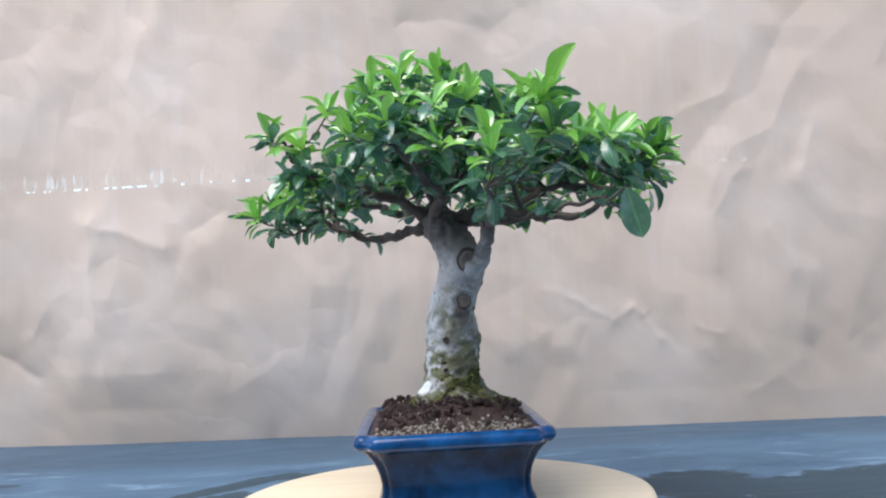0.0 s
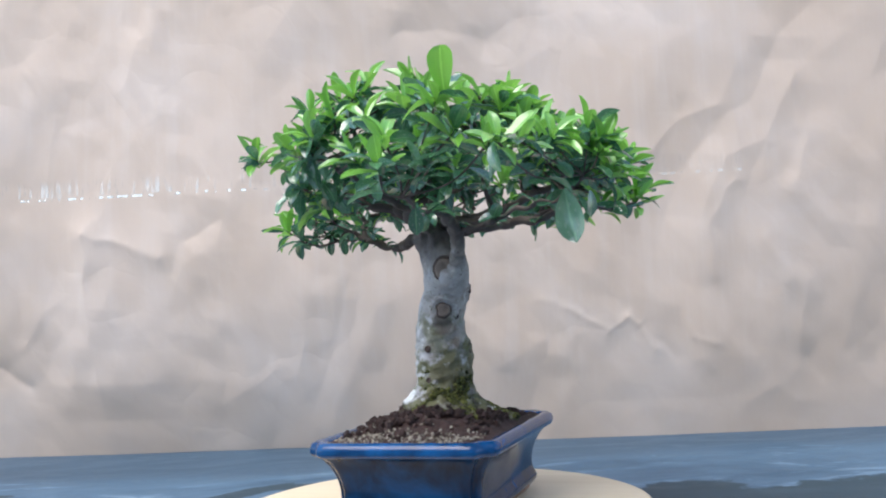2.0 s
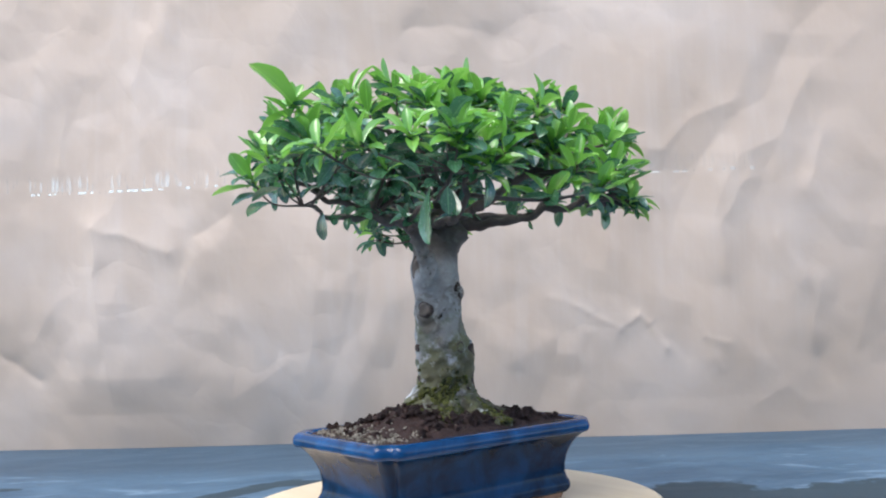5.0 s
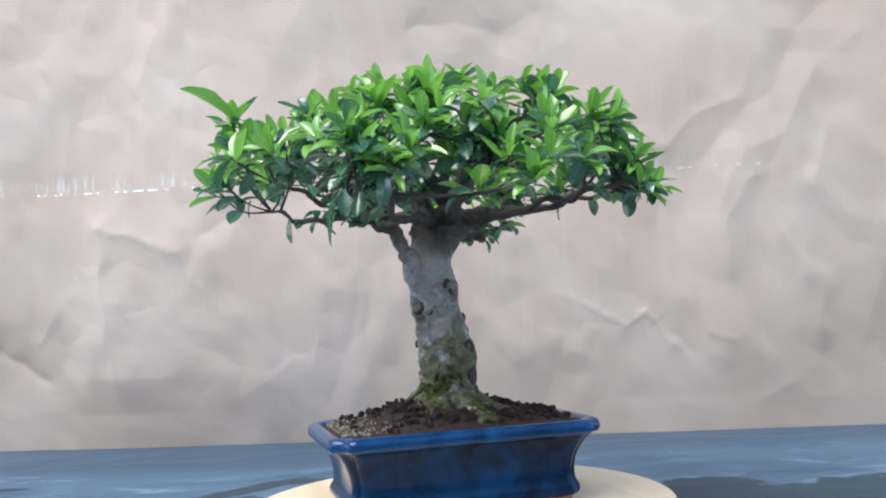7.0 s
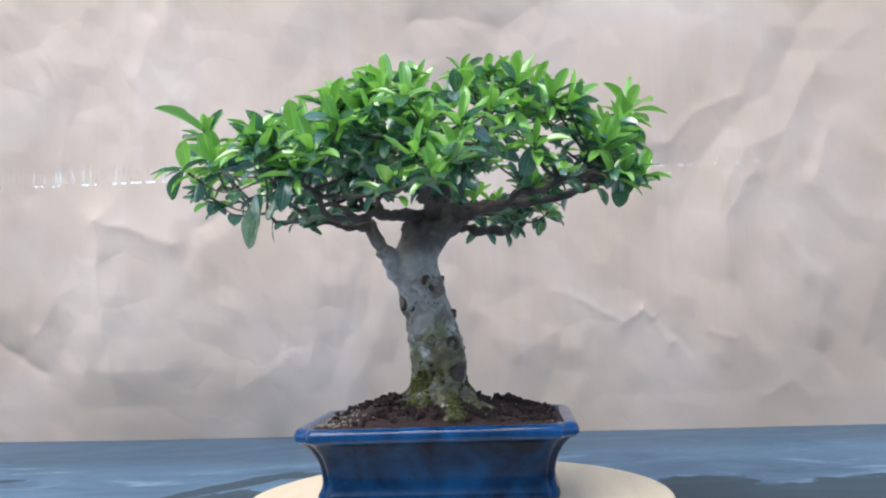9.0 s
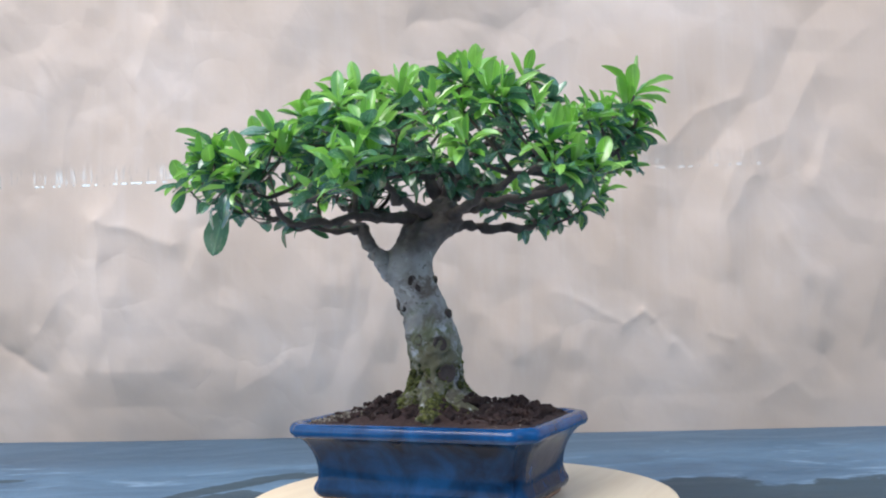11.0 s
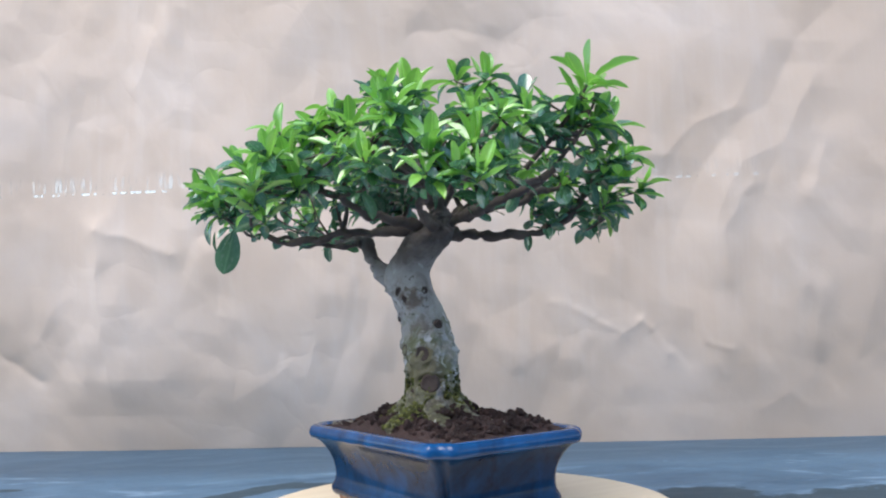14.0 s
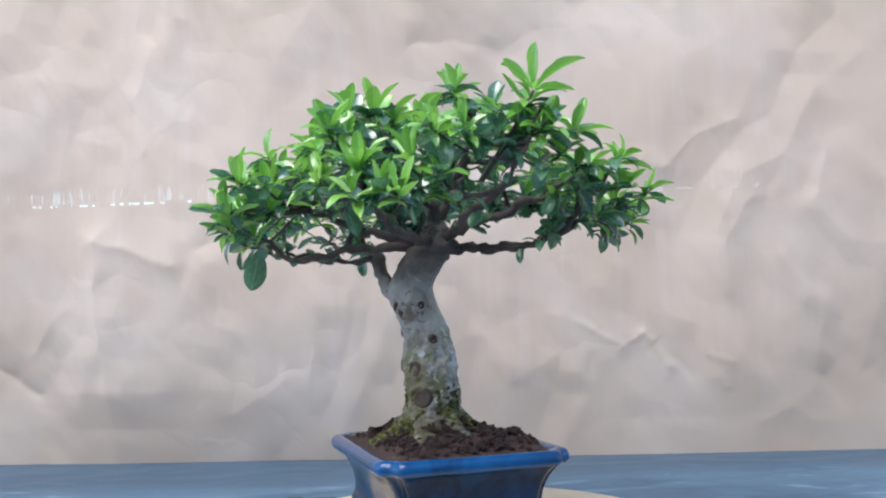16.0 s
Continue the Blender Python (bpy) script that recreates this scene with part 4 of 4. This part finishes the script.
def build_tree():
    tree = thing("bonsai_tree", TREE_BASE, "small broadleaf bonsai with mossy grey trunk and fresh green shoots", "bonsai")
    build_trunk(tree)
    rng = np.random.default_rng(5)
    down = Vector((0, 0, TREE_BASE))
    wood = []
    for limb in BRANCHES:
        line = smooth_line(limb, 14)
        bent = []
        for i, q in enumerate(line):
            k = min(1, i / 6)
            o = (noise.noise_vector(Vector(q[:3]) * 95) * 0.0036 + noise.noise_vector(Vector(q[:3]) * 230) * 0.0012) * k
            knob = (0.62 if q[3] < 0.0055 else 0.50 + 0.0006 / q[3]) + 0.26 * noise.noise(Vector(q[:3]) * 210)
            bent.append((q[0] + o.x, q[1] + o.y, q[2] + o.z, q[3] * knob))
        wood += bent[4:]
        me = mesh_of("limb", *tube([(x, y, z - TREE_BASE, r) for x, y, z, r in bent], 12, 0.25), BARK if limb is BRANCHES[0] else TWIG_BARK)
        part("limb", me, tree, "dark rough-barked limb")
    young, mature, single = [], [], []

    def leaf(forms, place, way, face, length, own=False, pick=None):
        pick = int(rng.integers(len(forms))) if pick is None else pick
        (single if own else young if forms is YOUNG_FORMS else mature).append((forms, pick, aim(Vector(place) - down, way, face, length)))

    def rosette(tip, axis, size, count, own, forms):
        a = Vector(axis).normalized()
        s = a.orthogonal().normalized()
        u = a.cross(s)
        spin = rng.random() * 6.28
        for i in range(count):
            ang = spin + i * 2.4
            out = s * math.cos(ang) + u * math.sin(ang)
            k = i / max(1, count - 1)
            open_ = radians(18 + 58 * k + rng.normal(0, 9))
            way = a * math.cos(open_) + out * math.sin(open_)
            way.z -= 0.10 * k
            face = a * math.sin(open_) - out * math.cos(open_) + Vector((0, 0, 0.15))
            length = size * (0.62 + 0.5 * math.sin(math.pi * (0.2 + 0.7 * k))) * rng.uniform(0.85, 1.12)
            leaf(forms, Vector(tip) - a * (0.004 * k), way, face, length, own and i >= count - 4)

    def shoot(p, size, count, own, leaves_below):
        tip = Vector(p)
        best = min(wood, key=lambda q: (Vector(q[:3]) - tip).length + max(0, q[2] - tip.z + 0.012) * 2.0)
        start = Vector(best[:3])
        axis = (tip - Vector((0.008, -0.004, 0.150))).normalized() * 0.55 + Vector((0, 0, 0.75))
        axis += Vector(rng.normal(0, 0.16, 3))
        axis.normalize()
        base = tip - axis * size * 0.63
        gap = (base - start).length
        mid = start.lerp(base, 0.55) + Vector((0, 0, -0.10 * gap)) + Vector(rng.normal(0, 0.06, 3)) * gap
        r0 = min(0.0021, best[3] * 0.8)
        line = smooth_line([(*start, r0), (*mid, r0 * 0.72), (*base, 0.0007), (*(base + axis * 0.003), 0.0005)], 5)
        part("twig", mesh_of("twig", *tube([(x, y, z - TREE_BASE, r) for x, y, z, r in line], 6, 0.2), TWIG_BARK), tree)
        rosette(base, axis, size, count, own, YOUNG_FORMS if own or rng.random() < 0.15 else MATURE_FORMS)
        for i in range(leaves_below):
            k = 0.30 + 0.66 * (i + rng.random()) / leaves_below
            q = Vector(line[min(len(line) - 1, int(k * (len(line) - 1)))][:3])
            way = Vector((rng.normal(), rng.normal(), rng.normal(0.08 if q.z < 0.205 else -0.10, 0.35)))
            way = (way.normalized() + (q - Vector((0.008, -0.004, q.z))).normalized() * 0.45).normalized()
            face, length = Vector((rng.normal(0, 0.35), rng.normal(0, 0.35), 1)), rng.uniform(0.0120, 0.0200)
            pick = int(rng.integers(len(MATURE_FORMS)))
            if i not in (1, 4):
                leaf(MATURE_FORMS, q, way, face, length, False, pick)

    known = SHOOTS_SOUTH + SHOOTS_EAST + SHOOTS_EAST_INNER + SHOOTS_NORTH + SHOOTS_WEST
    for p in known:
        shoot(p, rng.uniform(0.0160, 0.0215) * (1.06 if p[2] > 0.25 else 1.0), int(rng.integers(6, 10)), True, 8)
    made = list(known)
    tries = 0
    while len(made) < len(known) + 34 and tries < 5000:
        tries += 1
        a, b = known[int(rng.integers(len(known)))], known[int(rng.integers(len(known)))]
        gap = math.dist(a, b)
        if not 0.02 < gap < 0.058:
            continue
        u = rng.uniform(0.35, 0.65)
        p = tuple(a[i] + (b[i] - a[i]) * u + rng.normal(0, 0.004) for i in range(3))
        p = (p[0], p[1], p[2] - rng.uniform(0.002, 0.014))
        if min(math.dist(p, q) for q in made) < 0.0115:
            continue
        made.append(p)
        shoot(p, rng.uniform(0.013, 0.018), int(rng.integers(3, 6)), False, 9)
    # dense dark growth inside the crown
    inner = 0
    while inner < 26:
        a, r = rng.uniform(0, 6.283), 0.088 * math.sqrt(rng.uniform(0.04, 1))
        p = (0.008 + r * math.cos(a), -0.004 + r * math.sin(a), rng.uniform(0.214, 0.250 - 0.16 * r))
        if p[1] > 0.02 or min(math.dist(p, q) for q in made) < 0.010:
            continue
        made.append(p)
        inner += 1
        shoot(p, rng.uniform(0.011, 0.016), int(rng.integers(4, 7)), False, 9)
    # older leaves along the limbs
    for q in wood:
        out = math.hypot(q[0] - 0.008, q[1] + 0.004)
        if out > (0.060 if q[2] < 0.192 else 0.030) and rng.random() < 0.18:
            for _ in range(2):
                way = Vector((rng.normal(), rng.normal(), rng.normal(0.25, 0.45)))
                leaf(MATURE_FORMS, q[:3], way, Vector((rng.normal(0, 0.4), rng.normal(0, 0.4), 1)), rng.uniform(0.010, 0.016))
    # a few large leaves that stand out: tall tip, hanging blades, small hanging ones
    leaf(YOUNG_FORMS, (0.0602, -0.1230, 0.2347), (0.19, -0.74, 0.72), (-0.3, 0.5, 0.8), 0.0355, True, 0)
    leaf(YOUNG_FORMS, (0.0602, -0.1230, 0.2347), (-0.75, -0.5, 0.12), (0, 0, 1), 0.026, True)
    leaf(MATURE_FORMS, (0.1045, -0.0790, 0.1945), (0.16, -0.34, -0.95), (-0.24, -0.97, 0.1), 0.029, True, 2)
    leaf(MATURE_FORMS, (0.1090, -0.0700, 0.1930), (0.3, -0.1, -0.9), (0.8, -0.4, 0.2), 0.015, True)
    for tip, reach, lean in (((-0.0890, 0.0603, 0.1836), 0.0125, 0.15), ((-0.1050, 0.0464, 0.1892), 0.0120, 0.1), ((0.0210, -0.1195, 0.1920), 0.0110, 0.2), ((0.0320, -0.0980, 0.1760), 0.0150, 0.1),
                             ((0.0704, 0.1040, 0.1913), 0.0150, 0.2), ((0.0640, 0.1000, 0.1911), 0.0130, -0.1), ((-0.0920, 0.0437, 0.1827), 0.0130, 0.3), ((0.1180, -0.0790, 0.1800), 0.0130, 0.1)):
        out = Vector((tip[0], tip[1], 0)).normalized()
        way = Vector((out.x * lean, out.y * lean, -1)).normalized()
        leaf(MATURE_FORMS, Vector(tip) - way * reach, way, out + Vector((0, 0, 0.3)), reach, True, 2)
    leaf(YOUNG_FORMS, (-0.1100, 0.0330, 0.2100), (-0.9, -0.2, 0.0), (0, -0.2, 1), 0.019, True)
    leaf(YOUNG_FORMS, (-0.0800, -0.0570, 0.2420), (-0.8, -0.1, 0.2), (0, 0, 1), 0.017, True)
    # the tall double shoot on its bare stem
    fork = Vector((-0.0170, 0.1180, 0.2520))
    stem = smooth_line([(0.002, 0.088, 0.212, 0.0016), (-0.006, 0.104, 0.228, 0.0013), (-0.013, 0.114, 0.242, 0.0010), (*fork, 0.0007)], 6)
    part("twig", mesh_of("twig", *tube([(x, y, z - TREE_BASE, r) for x, y, z, r in stem], 6, 0.2), TWIG_BARK), tree)
    for tip in ((-0.0087, 0.1068, 0.2725), (-0.0340, 0.1335, 0.2688), (-0.0322, 0.1317, 0.2510), (-0.0078, 0.1400, 0.2537), (-0.0350, 0.1130, 0.2620), (-0.0200, 0.1240, 0.2740), (0.0010, 0.1230, 0.2620)):
        way = Vector(tip) - fork
        leaf(YOUNG_FORMS, fork + way * 0.05, way, Vector((0, 0, 1)) - way.normalized() * 0.3, max(0.019, way.length), True)
    shared = {}
    for forms, pick, m in single:
        is_young = forms is YOUNG_FORMS
        key = (is_young, pick)
        if key not in shared:
            shared[key] = mesh_of("leaf", forms[pick][0], forms[pick][1], YOUNG if is_young else MATURE, True, forms[pick][2])
        ob = part("leaf", shared[key], tree)
        ob.matrix_basis = m
    for name, group, mat, label in (("young_foliage", young, YOUNG, "bright green young leaves"), ("mature_foliage", mature, MATURE, "dark glossy older leaves")):
        verts, faces, uvs = [], [], []
        for forms, pick, m in group:
            v, f, t = forms[pick]
            o = len(verts)
            verts += [m @ Vector(p) for p in v]
            faces += [tuple(i + o for i in q) for q in f]
            uvs += t
        part(name, mesh_of(name, verts, faces, mat, True, uvs), tree, label, kind="stuff")
    return tree


turntable, pot, soil, tree = build_turntable(), build_pot(), build_soil(), build_tree()

TURNS = [(0.0, -0.00), (0.5, -4.79), (1.0, -9.25), (1.5, -13.19), (2.0, -21.21), (2.5, -25.85), (3.0, -30.15), (3.5, -33.88), (4.0, -39.45),
         (6.5, -71.13), (7.0, -75.11), (7.5, -84.73), (8.0, -88.81), (8.5, -94.38), (9.0, -96.19), (11.5, -122.90), (12.0, -126.96), (12.5, -132.34),
         (13.0, -137.31), (13.5, -142.40), (14.0, -147.51), (14.5, -150.52), (15.0, -156.53), (15.5, -159.42), (16.0, -164.59)]


def motions():
    """Everything on the turntable turns with it about its axis."""
    for ob, base in ((turntable, 0.0), (pot, 0.022), (soil, 0.05), (tree, TREE_BASE)):
        seat = 1.62 if ob is soil else 0.0
        walk(ob, [(t, pose(0, 0, base, 0, 0, turn + seat)) for t, turn in TURNS])


motions()
